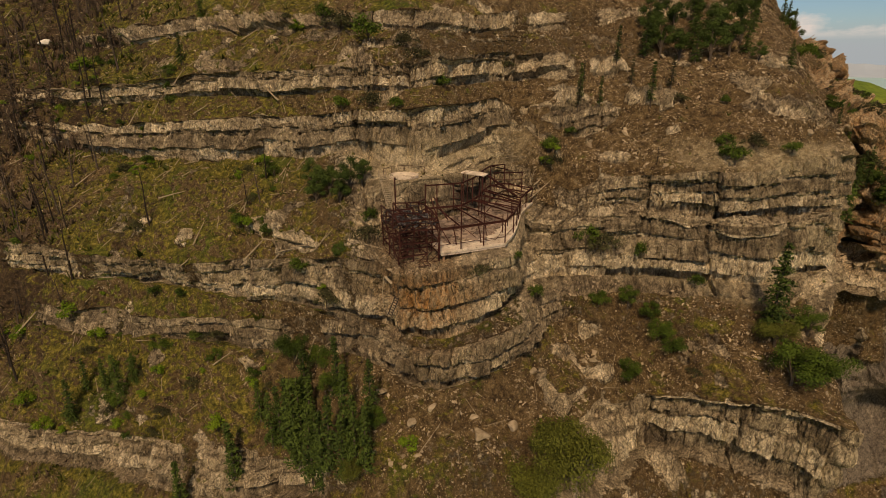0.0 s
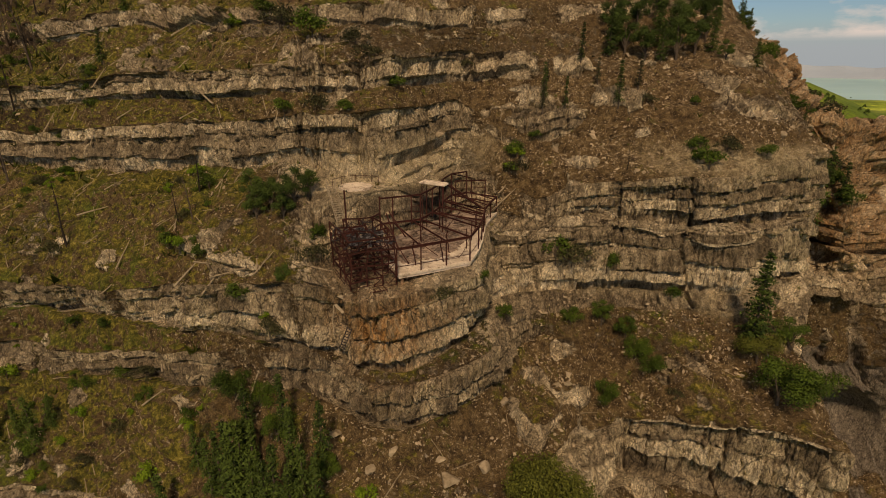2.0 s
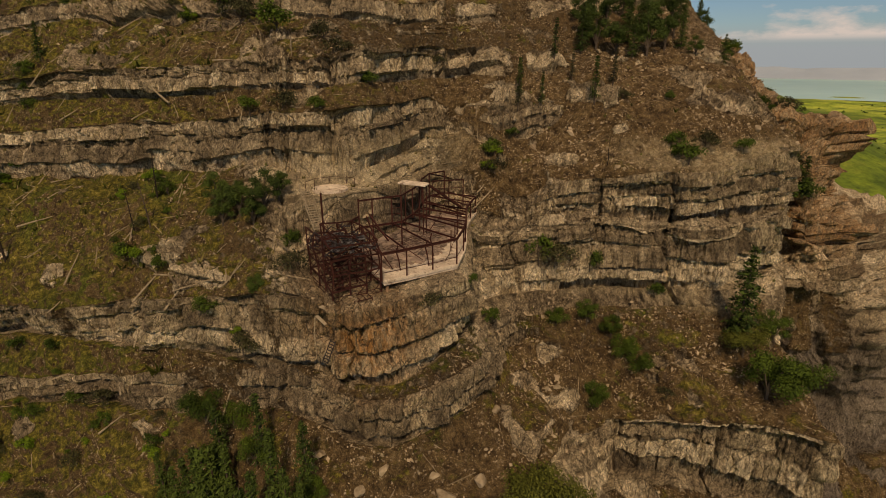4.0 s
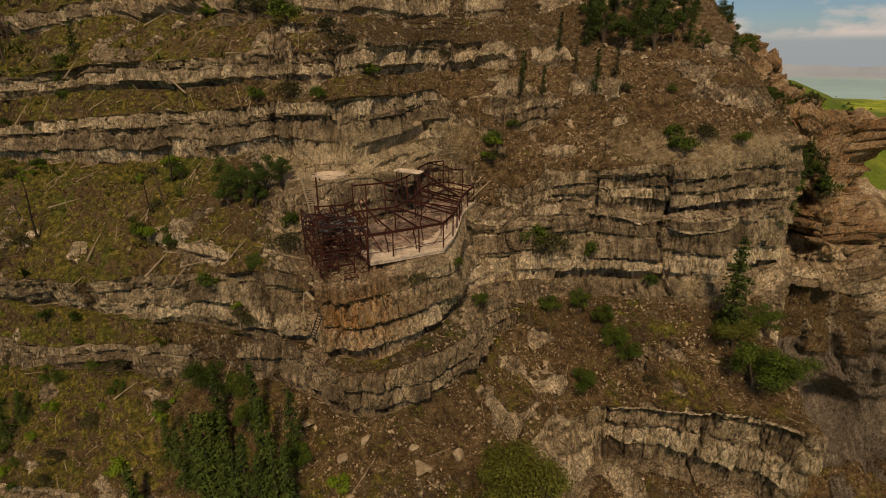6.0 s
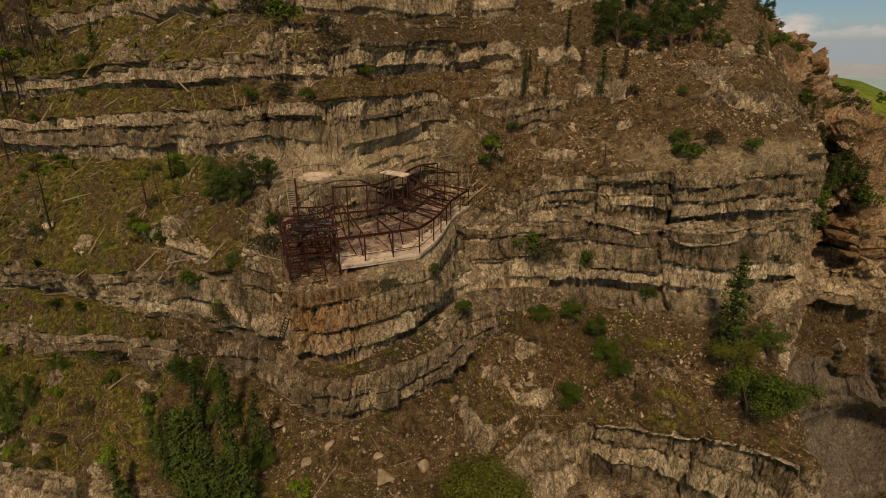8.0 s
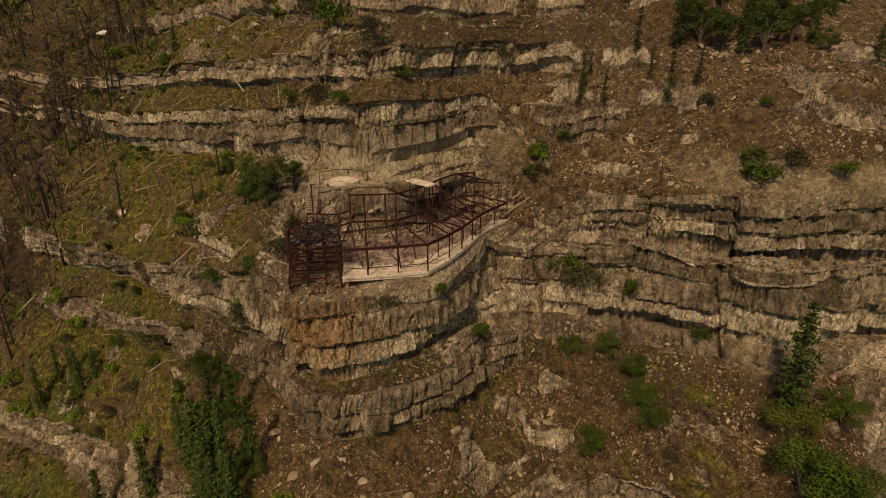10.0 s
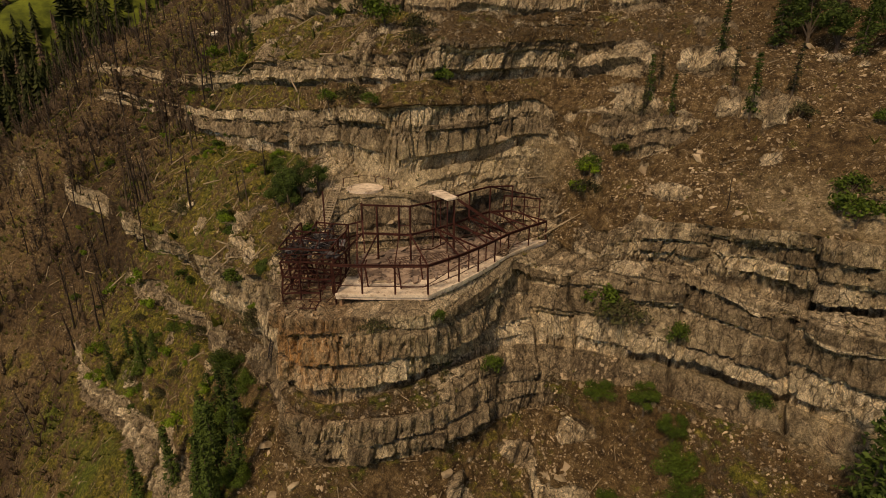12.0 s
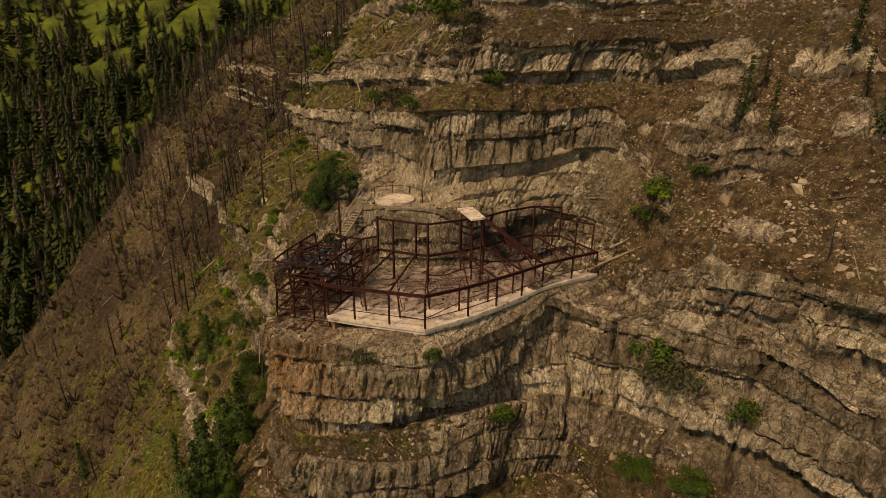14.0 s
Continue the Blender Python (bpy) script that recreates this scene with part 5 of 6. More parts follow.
def snag(seed, height, mat, label, limbs=14):
    rng = random.Random(seed)
    tree = thing("dead_tree", label, "dead tree")
    top = Vector((rng.gauss(0, 0.05), rng.gauss(0, 0.05), 1)) * height
    pts = [Vector((0, 0, -0.4))] + [top * f + Vector((rng.gauss(0, 0.04), rng.gauss(0, 0.04), 0)) for f in (0.3, 0.65, 1)]
    raw("trunk", *tube(pts, [height * 0.018, height * 0.014, height * 0.01, 0.02]), mat, tree)
    twigs = []
    for _ in range(limbs):
        f = rng.uniform(0.25, 0.97)
        a = rng.uniform(0, 6.28)
        l = height * rng.uniform(0.05, 0.16) * (1.15 - f)
        p = top * f
        q = p + Vector((math.cos(a) * l, math.sin(a) * l, rng.uniform(-0.4, 0.5) * l))
        twigs.append(tube([p, p.lerp(q, 0.6) + Vector((0, 0, 0.06)), q], [0.045, 0.03, 0.01], 4))
    tagged(raw("bare_branchwork", *joined(twigs), mat, tree), kind="stuff")
    return tree


def log(seed, length, label):
    rng = random.Random(seed)
    thick = rng.uniform(0.1, 0.17)
    tree = thing("fallen_log", label, "log")
    pts = [Vector((length * (f - 0.5), rng.gauss(0, 0.06), rng.gauss(0, 0.05) + thick * 0.5)) for f in (0, 0.35, 0.7, 1)]
    raw("stem", *tube(pts, [thick, thick * 0.8, thick * 0.6, thick * 0.3]), DEADWOOD, tree)
    stubs = []
    for _ in range(5):
        p = pts[1].lerp(pts[3], rng.random())
        stubs.append(tube([p, p + Vector((rng.gauss(0, 0.25), rng.gauss(0, 0.3), rng.uniform(0.1, 0.4)))], [0.035, 0.012], 4))
    tagged(raw("stubble", *joined(stubs), DEADWOOD, tree), kind="stuff")
    return tree


def boulder(seed, size, label):
    rng = random.Random(seed)
    bm = bmesh.new()
    bmesh.ops.create_icosphere(bm, subdivisions=3, radius=1)
    cuts = [(Vector((rng.gauss(0, 1), rng.gauss(0, 1), rng.gauss(0, 1))).normalized(), rng.uniform(0.38, 0.72)) for _ in range(9)]
    for v in bm.verts:
        for n, d in cuts:
            over = v.co.dot(n) - d
            if over > 0:
                v.co -= n * over
        v.co *= 1 + 0.05 * noise.noise(v.co * 4 + Vector((seed, 0, 0)))
        v.co = Vector((v.co.x * size[0], v.co.y * size[1], v.co.z * size[2]))
    return tagged(part("boulder", bm, BOULDER), label, "boulder", "boulders on the scree")


def plant(kinds, rng, places, group, low=0.85, high=1.15, sink=0.15, grow=1.0):
    """Sets copies of the kinds, in turn, at the places x, y, z, scale."""
    for k, (x, y, z, s) in enumerate(places):
        src = kinds[k % len(kinds)]
        p = grounded(x, y, z, sink)
        c = copy_thing(src, Matrix.Translation(p) @ Matrix.Rotation(rng.uniform(0, 6.28), 4, "Z"))
        q = s * grow * rng.uniform(low, high)
        c.scale = (q * rng.uniform(0.92, 1.08), q * rng.uniform(0.92, 1.08), q)
        tagged(c, group=group)


def retire(kinds):
    """The first of each kind has served as the pattern."""
    for k in kinds:
        for o in (*k.children_recursive, k):
            bpy.data.objects.remove(o)


rng = random.Random(3)
firs = [conifer(11, 9.0, 2.0, "dark green fir on the rocky slope"), conifer(12, 9.0, 1.6, "slim dark green fir on the rocky slope", 0.15), conifer(13, 9.0, 2.3, "broad dark green fir on the rocky slope", 0.1)]
slim = [conifer(14, 9.0, 1.35, "slim green conifer growing in the gully", 0.1), conifer(15, 9.0, 1.7, "tall green conifer growing in the gully", 0.12)]
distant = [conifer(16, 9.0, 1.9, "dark conifer in the far wood", 0.1, coarse=2.2), conifer(17, 9.0, 1.5, "slim dark conifer in the far wood", 0.2, coarse=2.2), conifer(18, 9.0, 1.3, "grey dead conifer in the far wood", 0.5, 0.15, TWIG, 2.0)]
thin = [conifer(21, 8.0, 1.1, "thin half-bare conifer on the scree", 0.45, 0.2, SCRUB), conifer(22, 8.0, 1.0, "sparse grey-green conifer on the scree", 0.35, 0.15)]
plant(firs, rng, [(36, 102, 23.6, 1.0), (44, 99, 22.5, 1.0), (53, 100, 24, 0.8), (47.3, 108.4, 27.6, 1.1), (44, 116, 32, 1.1), (58, 108, 27.6, 0.8), (45.5, 103, 25.5, 1.0), (41, 111, 30, 1.1), (62, 116, 30, 0.9)], "firs above the promontory", grow=0.85)
plant(thin, rng, [(22, 91, 15.8, 0.9), (25.4, 90, 16.6, 0.8), (31.5, 94, 19, 0.75), (33.3, 89, 16.2, 1.0), (36.7, 91, 17.6, 0.8), (30, 97.7, 21.8, 0.9), (23.6, 95, 19, 0.7), (23, 92.4, 17, 1.1)], "thin conifers on the scree", grow=0.8)
plant(firs, rng, [(83, 142, 31.8, 0.6), (96, 158, 30, 0.7), (100, 166, 33, 0.7), (79, 95.6, -6.7, 1.0), (72, 89, -2, 0.7), (86, 104, -5, 1.0), (61, 99, 21.8, 0.5), (74, 99, 9, 0.6), (81, 104, 4, 0.7), (88, 109, 0, 0.9), (77, 97, -2, 0.9), (80, 99, 0, 0.9), (83, 102, -4, 1.0), (76, 95, -8, 0.9),
                  (-49.5, 107, 22.4, 0.6), (-47, 114, 30, 0.5), (-62, 79, -31, 0.8), (-54, 76, -30, 0.9), (-51.7, 77, -28, 0.75), (-58, 78.5, -30.4, 0.8)], "scattered firs")
plant([firs[0]], rng, [(43.7, 63.6, -10.7, 1.45)], "tall fir below the promontory", 1, 1)
pines = [broadleaf("pine", 31, 5.5, 2.0, 4200, NEEDLE, "dense dark green pine beside the ruin", "pine tree", 0.17), broadleaf("pine", 32, 6.0, 1.8, 4000, NEEDLE, "rounded dark green pine beside the ruin", "pine tree", 0.17)]
plant(pines, rng, [(-18.7, 75.7, 5.7, 1.0), (-15.8, 73.2, 5, 1.1), (-12.4, 72.2, 6.1, 1.0), (-11, 73, 7.1, 0.9), (-14, 71.3, 4.3, 0.9), (-13, 65.1, -1.8, 0.75), (-17.5, 73.5, 4, 0.9)], "pines beside the ruin", grow=1.0)
plant(pines, rng, [(39.4, 103, 24, 1.1), (41.8, 101, 22.9, 0.9), (47, 100, 23, 1.0), (50.5, 100.6, 23.6, 0.9), (38.4, 107, 27.6, 1.1), (42.6, 107, 27.4, 1.1), (52, 109, 28, 1.0), (55.7, 108.4, 28, 1.0), (53, 121, 32.6, 1.1), (59, 121, 32.6, 1.0), (53.6, 96, 22.8, 0.5), (37.5, 104.5, 26, 1.0), (49, 104, 26, 1.0), (54, 104, 26, 0.9), (49, 114, 31, 1.1), (56, 114, 31, 1.0), (65, 122, 33, 0.9), (70, 130, 34, 0.8)], "pines above the promontory", grow=1.25)
plant(slim, rng, [(-22.4, 60.8, -27.4, 1.0), (-18.2, 56, -29, 1.15), (-15, 54, -27.8, 1.1), (-11.6, 51, -23.3, 0.95), (-9, 50, -21.7, 0.95), (-26, 63.7, -25.4, 0.7), (-13.5, 58, -16.7, 0.8), (-19, 59, -26, 1.0),
                  (-29.5, 60.8, -33.7, 1.0), (-8.5, 53.3, -17, 0.75), (-38, 60, -40, 0.9), (-63, 76, -35, 0.8), (-93, 62, -72, 1.0), (-16.5, 55.5, -25, 0.9), (-17.5, 58, -24, 1.1), (-20.3, 57.5, -28.5, 1.2), (-13, 53, -25, 1.1), (-18.5, 60.5, -21.5, 1.0), (-11, 53.5, -20.5, 0.9), (-10, 52, -21.5, 0.8), (-21, 59.5, -27, 1.1), (-24, 61.5, -28, 0.9)], "trees in the gully", grow=1.15)
broad = [broadleaf("broadleaf_tree", 41, 5.0, 2.2, 5200, LEAF, "leafy green tree growing in the gully", "tree"), broadleaf("broadleaf_tree", 42, 4.4, 2.4, 5200, LEAF, "wide leafy green tree on a ledge", "tree")]
plant(broad, rng, [(-14, 57.8, -16.9, 0.7), (-17.2, 62.8, -15.9, 0.8), (-8, 52.4, -17.8, 0.6), (-19.6, 62, -19.8, 0.75), (43, 56.3, -15, 1.2), (46.5, 57, -15.5, 1.2), (48.4, 63.7, -12, 0.9), (-21.5, 64, -15, 0.8),
                   (30, 70, -12, 0.65), (30.7, 67.3, -14, 0.75), (27.8, 70.7, -11, 0.6), (31.5, 65, -14.7, 0.6), (25.5, 63.6, -18.4, 0.65), (23, 71.3, -10.7, 0.55)], "leafy trees on the ledges", grow=1.3)
olive = [broadleaf("broadleaf_tree", 51, 5.0, 2.6, 5400, OLIVE, "yellow-green leafy tree on the scree", "tree")]
plant(olive, rng, [(11.3, 46.6, -21.6, 1.1), (14, 49, -22, 1.25), (17, 51.5, -22.5, 1.0), (13.2, 50, -20.3, 0.9), (43.5, 61.8, -12, 0.9), (9.5, 44.5, -23, 1.0), (-10.5, 50.3, -23, 0.55)], "yellow-green trees", grow=1.3)
bushes = [broadleaf("bush", 61, 1.9, 1.3, 800, LEAF, "low dark green bush on the slope", "bush", 0.16), broadleaf("bush", 62, 1.5, 1.5, 800, SCRUB, "dull olive scrub bush on the slope", "bush", 0.16), broadleaf("bush", 63, 1.7, 1.2, 760, LEAF, "rounded green bush among the stones", "bush", 0.16)]
plant(bushes, rng, [(36.6, 72.2, -7.8, 1.0), (33.4, 60.8, -16.2, 0.7), (41.3, 75.4, 9.3, 1.6), (41.3, 78.4, 11.2, 1.3), (44.2, 77, 11, 1.1), (48.7, 75, 11, 0.9), (18.2, 86.2, 9.6, 1.2), (17.5, 86, 7.2, 1.1), (20.8, 88.4, 11.7, 0.9),
                    (-24.6, 73, -0.3, 0.8), (-53.7, 89, -5.3, 1.3), (-49, 83.7, -14.6, 1.0), (-42.6, 80, -13.4, 0.9), (-10.9, 79.8, 17.2, 1.2), (-15.3, 81, 16.5, 1.3), (-7.5, 77.7, 17.1, 1.0)], "bushes on the slope", grow=1.25)
plant([bushes[1], bushes[0]], rng, [(-5.6, 89.3, 25.2, 1.4), (-12, 91.3, 25.8, 1.9), (-3.7, 83.8, 23.3, 1.3), (0.5, 84.6, 19.3, 1.2), (-17.4, 96.5, 27, 1.8), (-20, 100.4, 29, 1.6), (11.4, 98.6, 22, 0.9), (21.6, 75, -3.7, 1.5), (23, 75, -3.9, 1.4),
                    (28.7, 75, -4.3, 1.3), (3.6, 59.7, -1.1, 0.8), (8.7, 62, 0.2, 0.6), (8.8, 63.5, -6.8, 0.9), (12.2, 67.3, -7.6, 1.0), (37.8, 89, 16.8, 1.0), (44.7, 86.5, 17, 0.8), (-9, 66, 2.5, 1.0), (-10.5, 68.5, 3, 1.2)], "scrub on the beds", grow=1.25)
bright = [broadleaf("bush", 71, 1.7, 1.3, 800, BRIGHT, "fresh bright green bush on the slope", "bush", 0.16)]
plant(bright, rng, [(-3.9, 50.4, -19, 0.9), (-69, 89, -22, 1.7), (-81, 91, -27.6, 1.6), (-69, 76.5, -37, 1.5), (-83, 131, 20, 1.9), (-28, 66, -21, 1.0), (-34, 64, -27, 1.2), (16.3, 86.2, 7, 1.0), (17.8, 86.6, 9.4, 1.0), (-62, 84, -24, 1.5), (-47, 75, -25, 1.2), (-75, 80, -34, 1.5)], "fresh green bushes", grow=1.25)

# green scrub over the lower western slopes
lush = []
while len(lush) < 190:
    u = int(np.searchsorted(COLUMNS, rng.uniform(1.6, 6.6)))
    v = rng.randrange(25, GROUND.shape[0] - 60)
    p = GROUND[v, u]
    if UPNESS[v, u] > 0.35 and noise.noise(Vector(p) / 17) > 0.14 and -60 < p[2] < 30:
        lush.append((*p, rng.uniform(0.5, 1.3)))
plant([bright[0], bushes[0], bushes[1], bushes[2]], rng, lush, "scrub on the western slope")
ridge = []
while len(ridge) < 34:
    u = int(np.searchsorted(COLUMNS, rng.uniform(20.3, 23.6)))
    v = rng.randrange(60, GROUND.shape[0] - 10)
    p = GROUND[v, u]
    if UPNESS[v, u] > 0.25 and -8 < p[2] < 36:
        ridge.append((*p, rng.uniform(0.9, 2.0)))
plant([bushes[0], bushes[1], bushes[2]], rng, ridge, "dark scrub on the ridge", grow=1.3)
snags = [snag(81, 7.0, BURNT, "charred bare tree trunk standing on the slope"), snag(82, 8.0, BURNT, "leaning charred trunk with bare twigs", 22), snag(83, 6.5, BARK, "grey dead tree with broken branches", 30)]
plant(snags, rng, [(-87, 116, 0, 1.2), (-75.7, 95.7, -16, 1.6), (-57.3, 94.4, -2.3, 0.9), (-30, 79.7, 2.3, 0.9), (-27.7, 82.5, 6, 0.7), (-77, 135, 24, 0.6), (-126, 168, 29.6, 1.1), (-71, 89.6, -21, 0.7), (44, 86.6, 17, 0.3), (48, 84.5, 16.4, 0.35), (32, 80, 8.5, 0.4),
                   (-139, 139.5, 10, 1.7), (-142.6, 124, -4.4, 1.5), (-69, 92, -15, 1.5), (-139, 111, -24, 1.2), (-74.7, 98.6, -6, 1.2), (-51, 89, -3.6, 1.2), (-27.5, 78.7, 3, 1.0), (-171, 89, -57, 1.6), (-137.5, 95.5, -41.7, 1.3)], "dead trees on the burnt slope")
ghosts = [conifer(24, 9.0, 1.5, "leafless grey dead conifer on the burnt slope", 0.55, 0.12, TWIG), conifer(25, 8.0, 1.2, "brown dead conifer with bare twigs", 0.5, 0.2, TWIG)]
gone = []
while len(gone) < 110:
    u = int(np.searchsorted(COLUMNS, rng.triangular(0.2, 3.6, 1.0)))
    v = rng.randrange(20, GROUND.shape[0] - 30)
    p = GROUND[v, u]
    if UPNESS[v, u] > 0.3 and -140 < p[2] < 12 and p[0] < -85:
        gone.append((*p, rng.uniform(0.6, 1.5)))
plant(ghosts, rng, gone, "dead conifers on the burnt slope")
# the burnt wood further west, thinning out towards the ruin
west = []
while len(west) < 240:
    u = int(np.searchsorted(COLUMNS, rng.triangular(0.2, 5.0, 1.0)))
    v = rng.randrange(20, GROUND.shape[0] - 30)
    p = GROUND[v, min(u, GROUND.shape[1] - 1)]
    if UPNESS[v, min(u, GROUND.shape[1] - 1)] > 0.3 and -140 < p[2] < 60 and p[0] < -70:
        west.append((*p, rng.uniform(0.5, 1.5)))
plant(snags, rng, west, "dead trees on the burnt slope", grow=1.35)
logs = [log(91, 5.0, "bleached fallen log lying on the slope"), log(92, 4.0, "short pale fallen log on the slope"), log(93, 6.5, "long grey fallen log on the burnt slope")]
spots = [(15.6, 89.7, 12.1), (16.2, 92.1, 15), (15.2, 83.2, 4), (11.4, 88, 8.2), (-41, 68.5, -31.8), (-44, 71.5, -31), (-38, 69.5, -27), (-48, 81, -17.5), (-79, 93, -24), (-92, 127.7, 8.6), (8.6, 104, 32), (-33, 70, -18.6), (13.5, 84, 6.5), (15.8, 84.6, 5.5)]
while len(spots) < 280:
    u = int(np.searchsorted(COLUMNS, rng.uniform(1.3, 6.6)))
    v = rng.randrange(25, GROUND.shape[0] - 20)
    p = GROUND[v, u]
    if UPNESS[v, u] > 0.35 and -90 < p[2] < 50:
        spots.append(tuple(p))
for k, (x, y, z) in enumerate(spots):
    p, n = nearest(x, y, z)
    n = Vector((n.x, n.y, max(n.z, 0.3))).normalized()
    d = (Vector((rng.gauss(0, 0.8), rng.gauss(0, 0.5), rng.gauss(0, 0.6))) + Vector((0.4, 0.6, 0.7))).normalized()
    d = (d - n * d.dot(n)).normalized()
    m = Matrix((( d.x, n.cross(d).x, n.x, p.x), (d.y, n.cross(d).y, n.y, p.y), (d.z, n.cross(d).z, n.z, p.z), (0, 0, 0, 1)))
    tagged(copy_thing(logs[k % 3], m @ Matrix.Scale(rng.uniform(0.4, 0.95) if p.x > -70 else rng.uniform(0.8, 1.3), 4)), group="fallen logs")
for x, y, z, s in ((4.3, 50.6, -17.2, 1.25), (8, 52, -17.2, 0.9), (3.7, 52.3, -16, 0.6), (-1.3, 52.5, -15, 0.8), (-3.6, 52.2, -16.8, 0.9), (11.6, 58.8, -14, 0.7), (13, 50.5, -19.5, 0.9), (21, 65, -16.4, 0.7), (9.2, 59, -8.7, 0.5), (-7.3, 56, -15, 0.8), (51.3, 82.3, 15.3, 0.7), (52.5, 79, 12.4, 0.9), (6.0, 88.6, 11.5, 1.0), (-2.5, 76.2, 8.3, 0.5), (0.4, 71.6, 4.9, 0.6), (-0.6, 71.2, 4.9, 0.45)):
    b = boulder(int(x * 7 + 300), (s, s * rng.uniform(0.7, 1), s * rng.uniform(0.6, 0.85)), "pale angular boulder resting on the scree")
    b.matrix_world = Matrix.Translation(grounded(x, y, z, -0.25 * s)) @ Matrix.Rotation(rng.uniform(0, 6), 4, "Z")
white = boulder(17, (2.6, 2.0, 1.4), "large white rock on the grassy slope")
white.matrix_world = Matrix.Translation(grounded(-111.3, 160.5, 26.5, -0.6))
white.data.materials[0] = WHITEROCK


def build_scatter():
    """Stones, tufts, twigs and litter strewn over the slopes, each kind one mesh."""
    g = np.random.default_rng(23)
    P = GROUND
    du, dv = np.gradient(P, axis=1), np.gradient(P, axis=0)
    N = np.cross(du, dv)
    area = np.linalg.norm(N, axis=2)
    N /= area[..., None] + 1e-9
    ts = COLUMNS[None, :] + 0 * area
    x, y, z = P[..., 0], P[..., 1], P[..., 2]
    near = (ts > 0.1) & (ts < 22.5) & (z > -130) & (z < 48)
    patch = fbm(x / 5, y / 5, z / 5, 3, 91)

    def pick(n, weight):
        w = (area * weight * near).reshape(-1)
        i = g.choice(w.size, n, p=w / w.sum())
        jit = g.uniform(-0.5, 0.5, (n, 1)) * du.reshape(-1, 3)[i] + g.uniform(-0.5, 0.5, (n, 1)) * dv.reshape(-1, 3)[i]
        return P.reshape(-1, 3)[i] + jit, N.reshape(-1, 3)[i]

    def frames(n, up):
        a = g.normal(size=(n, 3))
        a -= up * (a * up).sum(1, keepdims=True)
        a /= np.linalg.norm(a, axis=1, keepdims=True)
        return a, np.cross(up, a), up

    def strew(name, verts, faces, pos, up, scale, mat, label, category, wobble=0.0):
        n, k = len(pos), len(verts)
        a, b, c = frames(n, up)
        v = np.asarray(verts)[None] * scale[:, None, :]
        if wobble:
            v = v + g.normal(0, wobble, (n, k, 3)) * scale[:, None, :]
        world_v = pos[:, None] + v[..., :1] * a[:, None] + v[..., 1:2] * b[:, None] + v[..., 2:] * c[:, None]
        f = np.asarray(faces)[None] + (np.arange(n) * k)[:, None, None]
        return tagged(raw(name, world_v.reshape(-1, 3), f.reshape(-1, np.asarray(faces).shape[1]), mat), label, category, kind="stuff")

    cube = [(sx, sy, sz) for sz in (-0.5, 0.5) for sy in (-0.5, 0.5) for sx in (-0.5, 0.5)]
    sides = [(0, 2, 3, 1), (4, 5, 7, 6), (0, 1, 5, 4), (2, 6, 7, 3), (0, 4, 6, 2), (1, 3, 7, 5)]
    nub = [(0.8, 0.1, 0), (0, 0.75, 0.05), (-0.75, 0, 0), (0.1, -0.7, 0), (0.15, 0.1, 0.8), (0, 0, -0.5)]
    facets = [(0, 1, 4), (1, 2, 4), (2, 3, 4), (3, 0, 4), (1, 0, 5), (2, 1, 5), (3, 2, 5), (0, 3, 5)]
    even = UPNESS.copy()
    for _ in range(5):
        even[1:-1] = (even[:-2] + even[1:-1] + even[2:]) / 3
        even[:, 1:-1] = (even[:, :-2] + even[:, 1:-1] + even[:, 2:]) / 3
    flat = np.clip(even * 2.2 - 0.75, 0, 1) * np.clip(UPNESS * 2 - 0.3, 0, 1)
    east = np.clip((ts - 6) / 4, 0.25, 1)
    # scree
    pos, up = pick(52000, flat * east * np.clip(0.35 + patch, 0.03, 2))
    s = 0.075 * np.exp(g.normal(0.2, 0.55, len(pos)))
    strew("scree", nub, facets, pos, up, np.stack([s * g.uniform(0.9, 1.7, len(s)), s, s * g.uniform(0.45, 0.8, len(s))], 1), PEBBLE, "loose pale limestone stones over the slopes", "scree", 0.14)
    # broken blocks below the walls, each a stone of its own
    shapes = []
    for k in range(8):
        bm = bmesh.new()
        bmesh.ops.create_icosphere(bm, subdivisions=1, radius=0.62)
        r = random.Random(k + 40)
        cuts = [(Vector((r.gauss(0, 1), r.gauss(0, 1), r.gauss(0, 1))).normalized(), r.uniform(0.3, 0.5)) for _ in range(6)]
        for v in bm.verts:
            for n, d in cuts:
                v.co -= n * max(0, v.co.dot(n) - d)
        me = bpy.data.meshes.new("rock")
        bm.to_mesh(me)
        bm.free()
        me.materials.append(BOULDER)
        shapes.append(me)
    pos, up = pick(295, flat * east * np.clip(patch, 0.0, 2) * (z < 14) * (ts > 6))
    for k, p in enumerate(pos):
        ob = tagged(new("rock", shapes[k % 8]), "broken pale limestone block on the scree", "rock", "rocks on the scree")
        q = 0.26 * math.exp(random.gauss(0.25, 0.4))
        ob.matrix_world = Matrix.Translation(p) @ Euler((random.uniform(-0.4, 0.4), random.uniform(-0.4, 0.4), random.uniform(0, 6.28))).to_matrix().to_4x4() @ Matrix.Diagonal((q * random.uniform(1, 1.7), q, q * random.uniform(0.6, 1), 1))
    # tufts
    blades = []
    for k in range(5):
        a = k * 1.256
        ca, sa = math.cos(a), math.sin(a)
        blades += [(0.1 * ca - 0.12 * sa, 0.1 * sa + 0.12 * ca, -0.1), (0.1 * ca + 0.12 * sa, 0.1 * sa - 0.12 * ca, -0.1), (0.55 * ca, 0.55 * sa, 0.75)]
    tri = [(3 * k, 3 * k + 1, 3 * k + 2) for k in range(5)]
    west = np.clip((9 - ts) / 3, 0.12, 1)
